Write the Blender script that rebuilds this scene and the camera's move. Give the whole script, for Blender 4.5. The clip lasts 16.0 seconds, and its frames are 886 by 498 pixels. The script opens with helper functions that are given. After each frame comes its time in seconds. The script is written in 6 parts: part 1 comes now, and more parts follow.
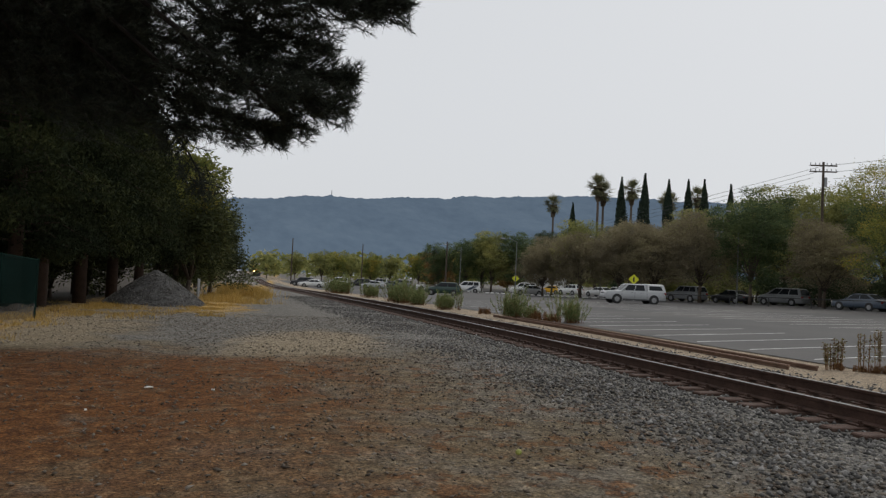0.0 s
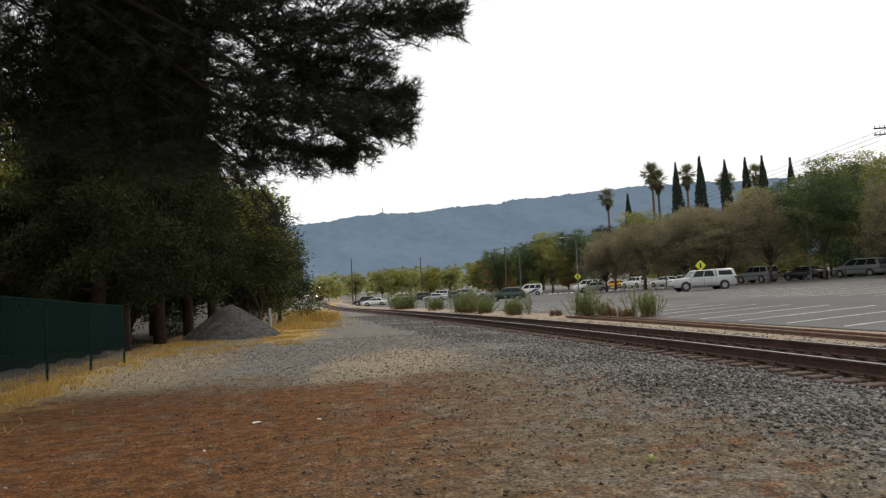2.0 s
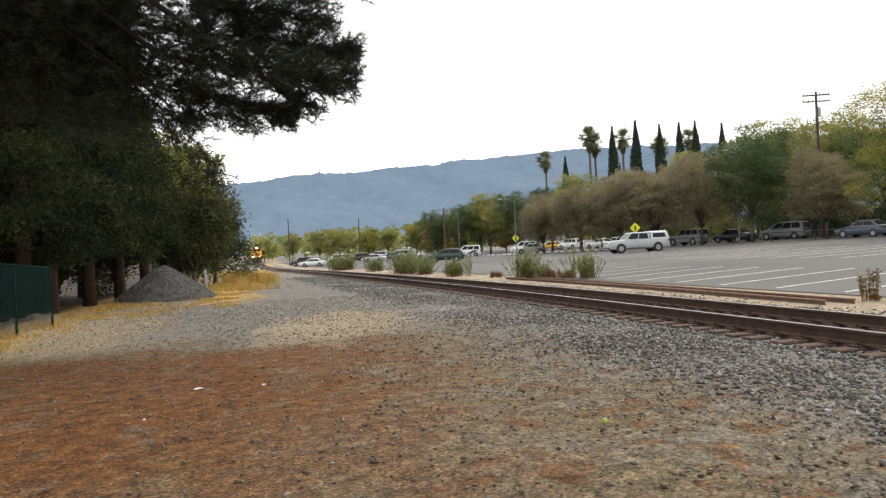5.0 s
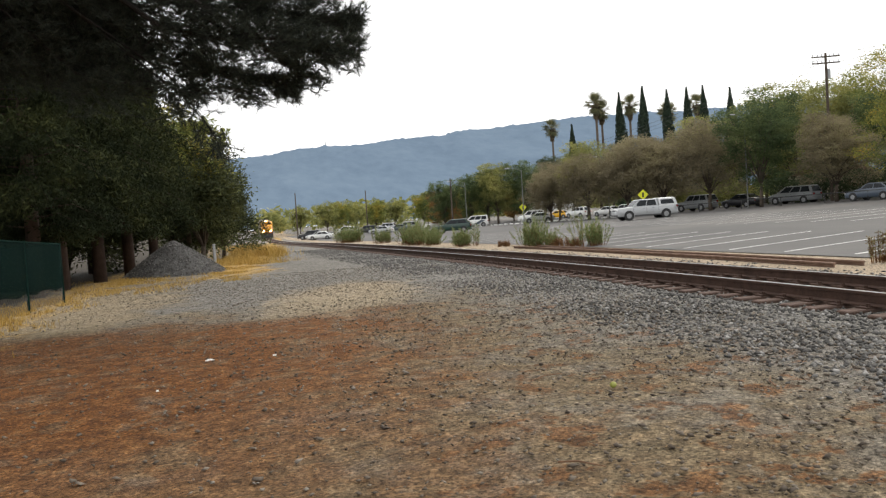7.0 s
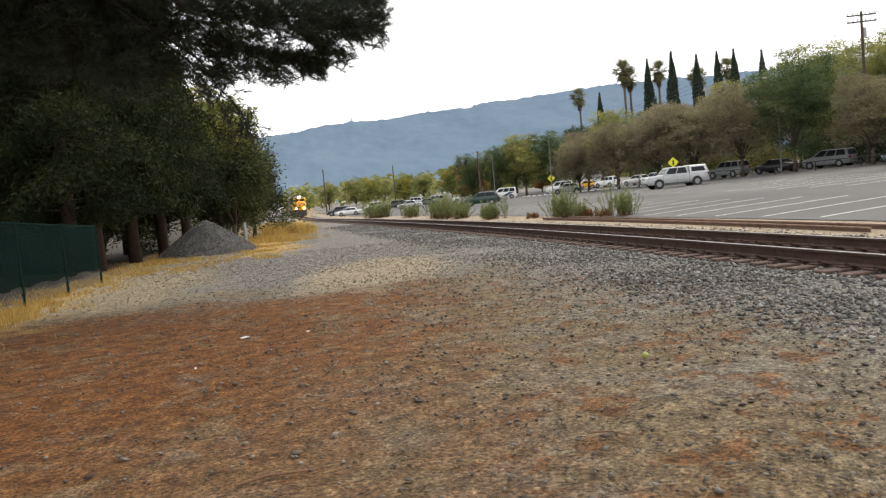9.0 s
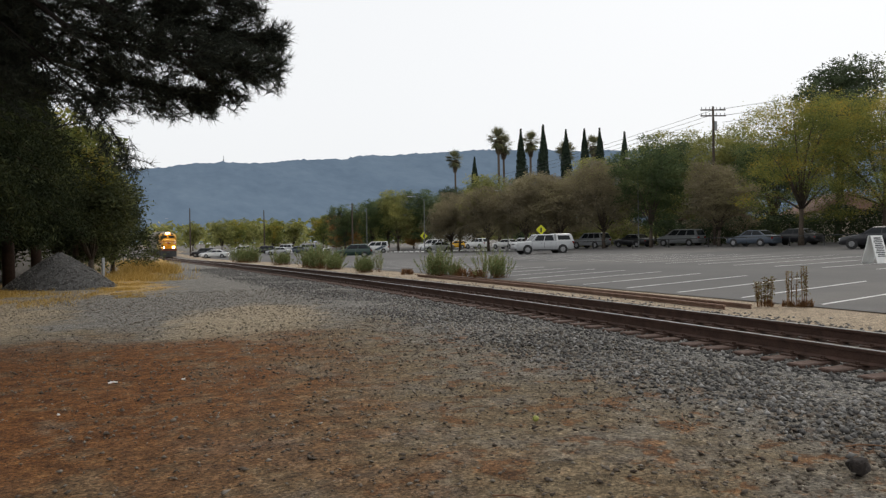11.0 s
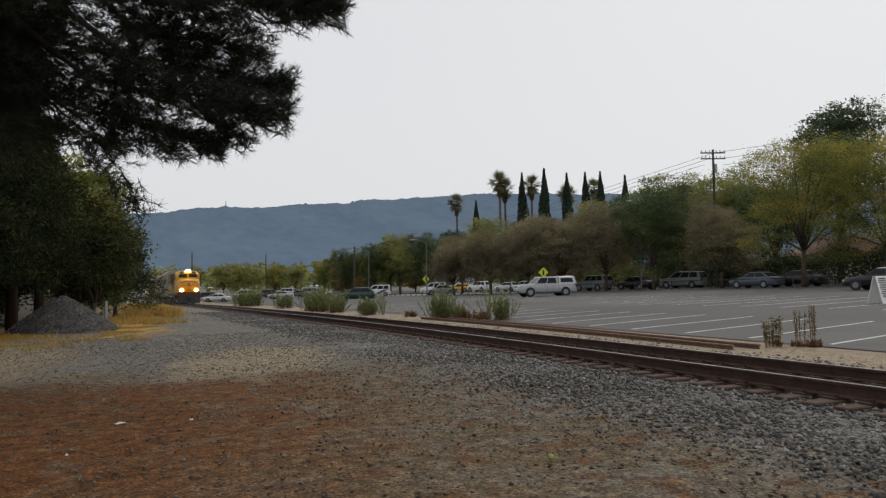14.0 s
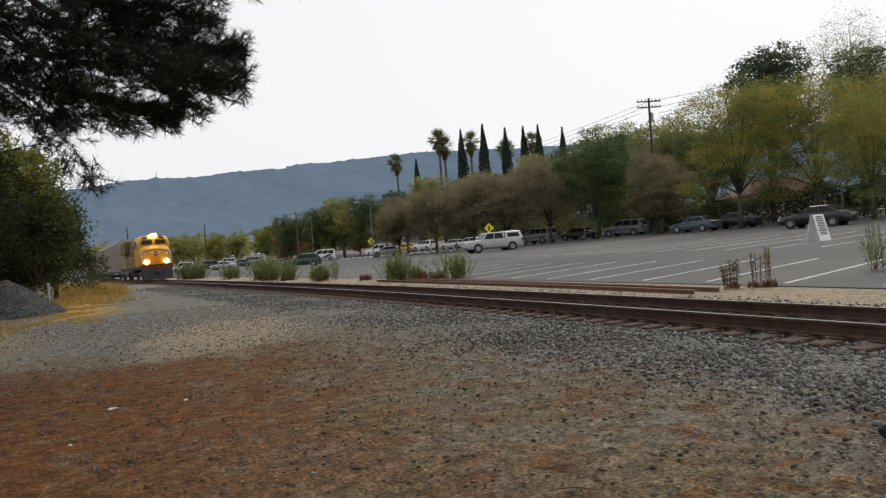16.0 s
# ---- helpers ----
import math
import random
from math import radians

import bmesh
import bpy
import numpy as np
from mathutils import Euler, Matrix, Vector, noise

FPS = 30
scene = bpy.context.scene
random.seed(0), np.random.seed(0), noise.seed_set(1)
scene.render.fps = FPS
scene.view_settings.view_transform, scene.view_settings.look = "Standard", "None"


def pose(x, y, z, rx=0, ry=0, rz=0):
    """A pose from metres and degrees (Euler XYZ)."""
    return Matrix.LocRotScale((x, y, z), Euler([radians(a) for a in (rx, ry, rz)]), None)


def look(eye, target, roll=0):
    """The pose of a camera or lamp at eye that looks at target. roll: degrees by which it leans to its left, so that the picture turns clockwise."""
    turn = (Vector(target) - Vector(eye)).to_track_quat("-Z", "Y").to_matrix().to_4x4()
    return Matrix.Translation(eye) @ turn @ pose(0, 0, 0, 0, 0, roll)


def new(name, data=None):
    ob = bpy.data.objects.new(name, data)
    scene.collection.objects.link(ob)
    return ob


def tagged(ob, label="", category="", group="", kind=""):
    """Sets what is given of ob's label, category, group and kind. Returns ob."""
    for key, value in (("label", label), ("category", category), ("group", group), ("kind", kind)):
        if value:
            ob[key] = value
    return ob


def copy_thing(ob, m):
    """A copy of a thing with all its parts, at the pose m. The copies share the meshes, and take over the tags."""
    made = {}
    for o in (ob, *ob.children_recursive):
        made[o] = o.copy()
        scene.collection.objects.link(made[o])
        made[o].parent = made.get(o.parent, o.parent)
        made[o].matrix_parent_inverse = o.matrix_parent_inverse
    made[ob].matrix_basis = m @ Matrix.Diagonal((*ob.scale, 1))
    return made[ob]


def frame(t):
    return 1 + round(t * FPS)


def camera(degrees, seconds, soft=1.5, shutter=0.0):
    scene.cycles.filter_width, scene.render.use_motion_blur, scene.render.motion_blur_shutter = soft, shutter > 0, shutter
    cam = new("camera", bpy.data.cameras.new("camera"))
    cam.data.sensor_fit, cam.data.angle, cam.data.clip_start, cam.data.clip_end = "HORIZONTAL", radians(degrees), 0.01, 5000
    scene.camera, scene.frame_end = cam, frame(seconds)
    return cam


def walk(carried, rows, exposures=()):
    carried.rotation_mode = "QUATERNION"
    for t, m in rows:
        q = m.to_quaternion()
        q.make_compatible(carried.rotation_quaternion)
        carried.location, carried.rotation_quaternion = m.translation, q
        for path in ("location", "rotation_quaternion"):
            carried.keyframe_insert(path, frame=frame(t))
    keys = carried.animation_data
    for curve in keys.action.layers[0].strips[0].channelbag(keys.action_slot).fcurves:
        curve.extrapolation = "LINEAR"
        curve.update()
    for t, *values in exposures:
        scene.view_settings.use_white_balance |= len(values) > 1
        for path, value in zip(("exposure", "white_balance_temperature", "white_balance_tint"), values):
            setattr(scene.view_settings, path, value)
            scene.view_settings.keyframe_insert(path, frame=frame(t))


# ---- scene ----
# World: +Y runs along the railway away from the viewer, +X across it towards the parking lot.
cam = camera(60.07, 16.0, soft=1.3)


def cam_pose(x, y, z, yaw, pitch, roll):
    return pose(x, y, z) @ pose(0, 0, 0, 0, 0, yaw) @ pose(0, 0, 0, 90 + pitch) @ pose(0, 0, 0, 0, 0, roll)


PATH = [
    (0, 0.879, -0.500, 1.529, -15.218, 2.290, 2.719),
    (0.5, 0.579, -0.418, 1.554, -5.767, -0.216, -3.219),
    (1, 0.771, -0.564, 1.621, -5.130, -5.254, -2.591),
    (1.5, 0.712, -0.402, 1.600, -6.946, 1.900, -1.803),
    (2, 0.481, -0.274, 1.573, -11.119, 2.921, -3.037),
    (2.5, 0.351, -0.200, 1.555, -11.354, -0.746, -1.715),
    (3, 0.352, -0.196, 1.621, -6.654, -7.371, -4.282),
    (3.5, 0.331, -0.046, 1.493, -6.936, -5.546, -3.190),
    (4, 0.327, -0.035, 1.548, -8.728, -4.596, -2.926),
    (4.5, 0.370, -0.040, 1.585, -8.090, -4.329, -3.104),
    (5, 0.386, -0.034, 1.598, -15.605, -0.227, -2.825),
    (5.2, 0.337, -0.035, 1.520, -16.328, -0.824, -2.784),
    (7.3, 0.396, -0.045, 1.573, -14.819, -2.384, -3.946),
    (7.5, 0.384, -0.058, 1.562, -15.594, -2.010, -3.370),
    (8, 0.365, -0.054, 1.585, -14.850, -2.712, -4.553),
    (8.5, 0.394, -0.061, 1.603, -8.264, -6.333, -4.952),
    (9, 0.384, -0.068, 1.582, -12.589, -4.184, -5.280),
    (9.5, 0.380, -0.066, 1.567, -16.034, -2.365, -3.809),
    (10, 0.383, -0.024, 1.525, -17.665, -3.720, -2.418),
    (10.2, 0.277, -0.007, 1.623, -20.130, -1.844, -1.109),
    (12.3, -0.025, 0.033, 1.587, -24.233, 0.457, -0.846),
    (12.5, -0.064, 0.025, 1.581, -24.881, 1.135, -0.680),
    (13, -0.025, -0.021, 1.622, -25.615, 1.424, 0.764),
    (13.5, -0.066, 0.058, 1.551, -26.012, 2.066, -0.323),
    (14, 0.000, 0.065, 1.557, -22.575, 2.553, -1.095),
    (14.5, -0.014, 0.004, 1.598, -25.297, 2.225, -1.797),
    (15, -0.067, 0.032, 1.621, -23.458, -0.456, -1.552),
    (15.5, -0.187, 0.181, 1.581, -28.340, 0.032, -3.628),
    (16, -0.506, 0.284, 1.639, -26.843, -0.700, -4.314),
]
EXPOSURES = [(0, -0.22, 6600, 10), (0.5, 0.12, 6700, 10), (1.0, 0.6, 6850, 10), (1.5, 0.54, 6900, 10), (2.0, 0.38, 6900, 10), (2.5, 0.34, 6950, 10), (3, 0.78, 7000, 11), (4.4, 1.0, 6950, 10), (5.2, 1.02, 6900, 10), (7.3, 0.82, 6900, 10), (8.0, 0.7, 6900, 10), (8.5, 0.88, 6900, 10), (9, 1.0, 6900, 10), (10, 0.84, 6900, 10), (10.4, 0.55, 6800, 10), (12.3, -0.04, 6700, 10), (13.5, -0.1, 6700, 10), (14.8, -0.12, 6700, 10), (16, 0.18, 6750, 10)]
walk(cam, [(t, cam_pose(*p)) for t, *p in PATH], EXPOSURES)

# ---- light: a high overcast sky, brighter than anything under it ----
SUN_EL, SUN_AZ = 48.0, 60.0
world = bpy.data.worlds.new("sky")
scene.world = world
world.use_nodes = True
wn, wl = world.node_tree.nodes, world.node_tree.links
wn.clear()
w_out, w_bg, w_sky = wn.new("ShaderNodeOutputWorld"), wn.new("ShaderNodeBackground"), wn.new("ShaderNodeTexSky")
w_mix, w_hsv = wn.new("ShaderNodeMix"), wn.new("ShaderNodeHueSaturation")
w_sky.sky_type, w_sky.sun_disc = "NISHITA", False
w_sky.sun_elevation, w_sky.sun_rotation = radians(SUN_EL), radians(SUN_AZ)
w_sky.air_density, w_sky.dust_density, w_sky.ozone_density = 1.0, 4.0, 1.0
w_hsv.inputs["Saturation"].default_value = 0.35
w_mix.data_type = "RGBA"
w_mix.inputs[0].default_value = 0.88
w_mix.inputs[7].default_value = (7.2, 7.5, 7.9, 1)
wl.new(w_sky.outputs[0], w_hsv.inputs["Color"])
wl.new(w_hsv.outputs[0], w_mix.inputs[6])
wl.new(w_mix.outputs[2], w_bg.inputs["Color"])
w_bg.inputs["Strength"].default_value = 0.112
wl.new(w_bg.outputs[0], w_out.inputs[0])
sun = new("sun", bpy.data.lights.new("sun", "SUN"))
sun.data.energy, sun.data.angle, sun.data.color = 0.95, radians(30), (1.0, 0.95, 0.88)
sun_dir = Vector((math.sin(radians(SUN_AZ)) * math.cos(radians(SUN_EL)), math.cos(radians(SUN_AZ)) * math.cos(radians(SUN_EL)), math.sin(radians(SUN_EL))))
sun.matrix_world = look(sun_dir * 50, (0, 0, 0))


# ---- materials ----
def material(name):
    m = bpy.data.materials.new(name)
    m.use_nodes = True
    return m, m.node_tree.nodes, m.node_tree.links, m.node_tree.nodes["Principled BSDF"]


def ramp(nodes, stops):
    r = nodes.new("ShaderNodeValToRGB")
    el = r.color_ramp.elements
    while len(el) < len(stops):
        el.new(0.5)
    for e, (p, c) in zip(el, stops):
        e.position, e.color = p, (*c, 1) if len(c) == 3 else c
    return r


def noise_tex(nodes, links, scale, detail=4.0, rough=0.55, coord="Object"):
    tc, n = nodes.new("ShaderNodeTexCoord"), nodes.new("ShaderNodeTexNoise")
    n.inputs["Scale"].default_value, n.inputs["Detail"].default_value, n.inputs["Roughness"].default_value = scale, detail, rough
    links.new(tc.outputs[coord], n.inputs["Vector"])
    return n


def surface(name, dark, light, scale=3.0, rough=0.8, metal=0.0, bump=0.2, fine=40.0, spec=0.5, coat=0.0):
    """Paint, wood, stone or metal: two scales of variation and a fine relief."""
    m, n, l, b = material(name)
    big, small = noise_tex(n, l, scale), noise_tex(n, l, fine, 6)
    mix = n.new("ShaderNodeMath")
    mix.operation = "MULTIPLY_ADD"
    mix.inputs[1].default_value, mix.inputs[2].default_value = 0.5, 0.0
    add = n.new("ShaderNodeMath")
    add.operation = "MULTIPLY_ADD"
    add.inputs[1].default_value = 0.5
    l.new(big.outputs[0], mix.inputs[0])
    l.new(small.outputs[0], add.inputs[0])
    l.new(mix.outputs[0], add.inputs[2])
    r = ramp(n, [(0.34, dark), (0.66, light)])
    l.new(add.outputs[0], r.inputs[0])
    l.new(r.outputs[0], b.inputs["Base Color"])
    b.inputs["Roughness"].default_value, b.inputs["Metallic"].default_value = rough, metal
    b.inputs["Specular IOR Level"].default_value = spec
    b.inputs["Coat Weight"].default_value = coat
    if bump:
        bp = n.new("ShaderNodeBump")
        bp.inputs["Strength"].default_value, bp.inputs["Distance"].default_value = bump, 0.02
        l.new(small.outputs[0], bp.inputs["Height"])
        l.new(bp.outputs[0], b.inputs["Normal"])
    return m


def varied(name, stops, rough=0.7, island=True, translucent=0.0, clump=0.0):
    """Leaves, blades, stones: one colour a piece, out of a ramp."""
    m, n, l, b = material(name)
    src = n.new("ShaderNodeNewGeometry" if island else "ShaderNodeObjectInfo")
    r = ramp(n, stops)
    rand = src.outputs["Random Per Island" if island else "Random"]
    if clump:
        cl, rg, mxf = noise_tex(n, l, clump, 2, 0.5), n.new("ShaderNodeMapRange"), n.new("ShaderNodeMix")
        rg.inputs[1].default_value, rg.inputs[2].default_value = 0.34, 0.66
        l.new(cl.outputs[0], rg.inputs[0])
        mxf.inputs[0].default_value = 0.62
        l.new(rand, mxf.inputs[2])
        l.new(rg.outputs[0], mxf.inputs[3])
        rand = mxf.outputs[0]
    l.new(rand, r.inputs[0])
    l.new(r.outputs[0], b.inputs["Base Color"])
    b.inputs["Roughness"].default_value = rough
    b.inputs["Specular IOR Level"].default_value = 0.08
    if translucent:
        t, mx, out = n.new("ShaderNodeBsdfTranslucent"), n.new("ShaderNodeMixShader"), n["Material Output"]
        l.new(r.outputs[0], t.inputs["Color"])
        mx.inputs[0].default_value = translucent
        l.new(b.outputs[0], mx.inputs[1])
        l.new(t.outputs[0], mx.inputs[2])
        l.new(mx.outputs[0], out.inputs["Surface"])
    return m


def glow(name, colour, strength):
    m, n, l, b = material(name)
    b.inputs["Base Color"].default_value = (*colour, 1)
    b.inputs["Emission Color"].default_value = (*colour, 1)
    b.inputs["Emission Strength"].default_value = strength
    return m


def paint(name, c, rough=0.3, metal=0.0):
    d = tuple(v * 0.82 for v in c)
    return surface(name, d, c, 1.2, rough, metal, 0.0, 14.0, 0.4, 0.2)


M_RAIL_SIDE = surface("rusty_rail", (0.045, 0.025, 0.018), (0.12, 0.068, 0.05), 6, 0.8, 0.3, 0.3, 60)
M_RAIL_RUST = surface("weathered_spare_rail", (0.12, 0.068, 0.048), (0.26, 0.165, 0.12), 6, 0.85, 0.1, 0.3, 60)
M_HUB = surface("wheel_hub", (0.2, 0.2, 0.205), (0.36, 0.36, 0.365), 8, 0.4, 0.6, 0.1)
M_LAMPPOST = surface("weathered_lamp_post", (0.13, 0.135, 0.13), (0.22, 0.225, 0.22), 4, 0.6, 0.3, 0.1)
M_RAIL_TOP = surface("polished_rail", (0.35, 0.35, 0.36), (0.55, 0.55, 0.56), 4, 0.28, 0.9, 0.0)
M_TIE = surface("weathered_tie", (0.045, 0.027, 0.02), (0.13, 0.075, 0.055), 5, 0.9, 0, 0.6, 50)
M_STEEL = surface("galvanised_steel", (0.28, 0.29, 0.3), (0.42, 0.43, 0.44), 5, 0.45, 0.7, 0.05)
M_DARKSTEEL = surface("dark_steel", (0.02, 0.021, 0.022), (0.06, 0.06, 0.06), 4, 0.6, 0.4, 0.1)
M_BLACK = surface("black_rubber", (0.012, 0.012, 0.013), (0.03, 0.03, 0.03), 9, 0.75, 0, 0.1)
M_POLE = surface("creosoted_pole", (0.045, 0.032, 0.024), (0.1, 0.075, 0.055), 3, 0.9, 0, 0.5)
M_WHITE = surface("white_paint", (0.68, 0.68, 0.66), (0.82, 0.82, 0.8), 3, 0.6, 0, 0.05)
M_GLASS = surface("car_glass", (0.012, 0.014, 0.016), (0.03, 0.034, 0.038), 2, 0.15, 0, 0.0, 20, 0.14)
M_BARK = surface("bark", (0.045, 0.033, 0.024), (0.13, 0.1, 0.075), 4, 0.95, 0, 0.8, 25)
M_PINEBARK = surface("pine_bark", (0.01, 0.008, 0.007), (0.028, 0.022, 0.018), 4, 0.95, 0, 0.6, 25)
M_BARKRED = surface("reddish_bark", (0.026, 0.015, 0.011), (0.075, 0.044, 0.032), 4, 0.95, 0, 0.8, 25)
M_STICK = surface("dry_stick", (0.11, 0.055, 0.028), (0.24, 0.13, 0.07), 9, 0.9, 0, 0.4, 60)
M_LEAF_GREEN = varied("leaf_green", [(0, (0.042, 0.064, 0.032)), (0.5, (0.09, 0.125, 0.054)), (1, (0.19, 0.22, 0.09))], 0.6, True, 0.42, 0.45)
M_LEAF_DARK = varied("leaf_dark", [(0, (0.011, 0.015, 0.009)), (0.45, (0.022, 0.029, 0.014)), (0.75, (0.045, 0.053, 0.022)), (1, (0.085, 0.09, 0.032))], 0.95, True, 0.12, 0.55)
M_LEAF_TALL = varied("leaf_tall", [(0, (0.035, 0.055, 0.032)), (1, (0.105, 0.13, 0.065))], 0.6, True, 0.3, 0.4)
M_LEAF_OLIVE = varied("leaf_olive", [(0, (0.1, 0.115, 0.045)), (0.5, (0.24, 0.25, 0.088)), (1, (0.42, 0.38, 0.13))], 0.65, True, 0.45, 0.45)
M_LEAF_BROWN = varied("leaf_brown", [(0, (0.135, 0.116, 0.078)), (0.5, (0.235, 0.2, 0.128)), (1, (0.335, 0.305, 0.168))], 0.75, True, 0.42, 0.3)
M_LEAF_RUST = varied("leaf_rust", [(0, (0.16, 0.09, 0.04)), (0.5, (0.3, 0.16, 0.06)), (1, (0.36, 0.24, 0.09))], 0.7, True, 0.4)
M_LEAF_SCRUB = varied("leaf_scrub", [(0, (0.026, 0.032, 0.016)), (0.5, (0.06, 0.07, 0.032)), (1, (0.15, 0.16, 0.06))], 0.7, True, 0.25, 0.7)
M_LEAF_YELLOW = varied("leaf_yellow", [(0, (0.09, 0.115, 0.04)), (0.45, (0.2, 0.22, 0.062)), (0.75, (0.34, 0.3, 0.07)), (1, (0.52, 0.31, 0.055))], 0.65, True, 0.42, 0.3)
M_LEAF_CYPRESS = varied("leaf_cypress", [(0, (0.022, 0.036, 0.026)), (1, (0.05, 0.068, 0.044))], 0.8)
M_PALM = varied("palm_frond", [(0, (0.09, 0.1, 0.06)), (0.6, (0.19, 0.19, 0.1)), (1, (0.32, 0.29, 0.15))], 0.6, True, 0.25)
M_DEADFROND = varied("dead_frond", [(0, (0.09, 0.07, 0.05)), (1, (0.2, 0.155, 0.1))], 0.9, True, 0.2)
M_NEEDLE = varied("pine_needles", [(0, (0.03, 0.036, 0.03)), (0.6, (0.05, 0.058, 0.046)), (1, (0.085, 0.092, 0.066))], 0.7, True, 0.2)
M_WEED = varied("weed_green", [(0, (0.1, 0.135, 0.05)), (0.6, (0.19, 0.24, 0.095)), (1, (0.36, 0.36, 0.18))], 0.7, True, 0.4)
M_WEED_DRY = varied("weed_dry", [(0, (0.1, 0.05, 0.025)), (0.6, (0.2, 0.1, 0.045)), (1, (0.27, 0.16, 0.07))], 0.8, True, 0.2)
M_STALK = varied("stalk_leaf", [(0, (0.1, 0.07, 0.04)), (0.6, (0.2, 0.15, 0.075)), (1, (0.27, 0.26, 0.12))], 0.8, True, 0.25)
M_FRUIT = surface("green_fruit_skin", (0.25, 0.27, 0.05), (0.36, 0.38, 0.09), 30, 0.5, 0, 0.1)
M_STRAW = varied("straw", [(0, (0.3, 0.18, 0.045)), (0.6, (0.5, 0.33, 0.09)), (1, (0.62, 0.46, 0.2))], 0.8, True, 0.3)
M_BALLAST = varied("ballast_stone", [(0, (0.06, 0.058, 0.056)), (0.5, (0.122, 0.117, 0.111)), (0.85, (0.205, 0.197, 0.187)), (1, (0.32, 0.31, 0.295))], 0.9)
M_PEBBLE = varied("pebble", [(0, (0.085, 0.07, 0.056)), (0.5, (0.155, 0.13, 0.105)), (0.88, (0.21, 0.185, 0.152)), (1, (0.3, 0.27, 0.23))], 0.9)
M_FLATSTONE = varied("flat_stone", [(0, (0.06, 0.048, 0.039)), (0.4, (0.125, 0.103, 0.083)), (0.8, (0.18, 0.15, 0.12)), (1, (0.24, 0.21, 0.18))], 0.9)
M_LITTER = varied("leaf_litter", [(0, (0.05, 0.032, 0.02)), (0.6, (0.1, 0.058, 0.032)), (0.9, (0.17, 0.09, 0.045)), (1, (0.28, 0.19, 0.1))], 0.9)
M_YELLOW_LOCO = surface("yellow_loco_paint", (0.5, 0.24, 0.012), (0.68, 0.34, 0.02), 1.5, 0.45, 0, 0.05)
M_LOCO_GREY = surface("grey_loco_paint", (0.16, 0.17, 0.18), (0.24, 0.25, 0.26), 1.5, 0.5, 0, 0.05)
M_CAR_TAN = surface("tan_freight_car", (0.25, 0.225, 0.19), (0.38, 0.35, 0.3), 0.8, 0.6, 0.1, 0.1)
M_CAR_BROWN = surface("brown_freight_car", (0.09, 0.05, 0.035), (0.17, 0.1, 0.07), 0.8, 0.7, 0.1, 0.1)
M_LIGHT = glow("headlight_glow", (1.0, 0.7, 0.3), 30.0)
# weaker amber glow put round the lamps in place of lens bloom
M_BLOOM = glow("lamp_bloom", (1.0, 0.5, 0.12), 3.0)
M_SIGN_YELLOW = surface("yellow_green_sign", (0.62, 0.62, 0.02), (0.75, 0.75, 0.03), 3, 0.5, 0, 0.0)
M_LINE = surface("worn_line_paint", (0.4, 0.4, 0.39), (0.78, 0.78, 0.76), 1.5, 0.8, 0, 0.1, 9)


def asphalt():
    m, n, l, b = material("asphalt")
    big, fine = noise_tex(n, l, 0.12, 5, 0.6), noise_tex(n, l, 30, 5)
    r1, r2 = ramp(n, [(0.3, (0.056, 0.054, 0.053)), (0.5, (0.079, 0.075, 0.072)), (0.7, (0.118, 0.109, 0.1))]), ramp(n, [(0.3, (0.75, 0.75, 0.75)), (0.7, (1.15, 1.15, 1.15))])
    mul = n.new("ShaderNodeMix")
    mul.data_type, mul.blend_type = "RGBA", "MULTIPLY"
    mul.inputs[0].default_value = 1
    l.new(big.outputs[0], r1.inputs[0])
    l.new(fine.outputs[0], r2.inputs[0])
    l.new(r1.outputs[0], mul.inputs[6])
    l.new(r2.outputs[0], mul.inputs[7])
    l.new(mul.outputs[2], b.inputs["Base Color"])
    b.inputs["Roughness"].default_value = 0.85
    return m


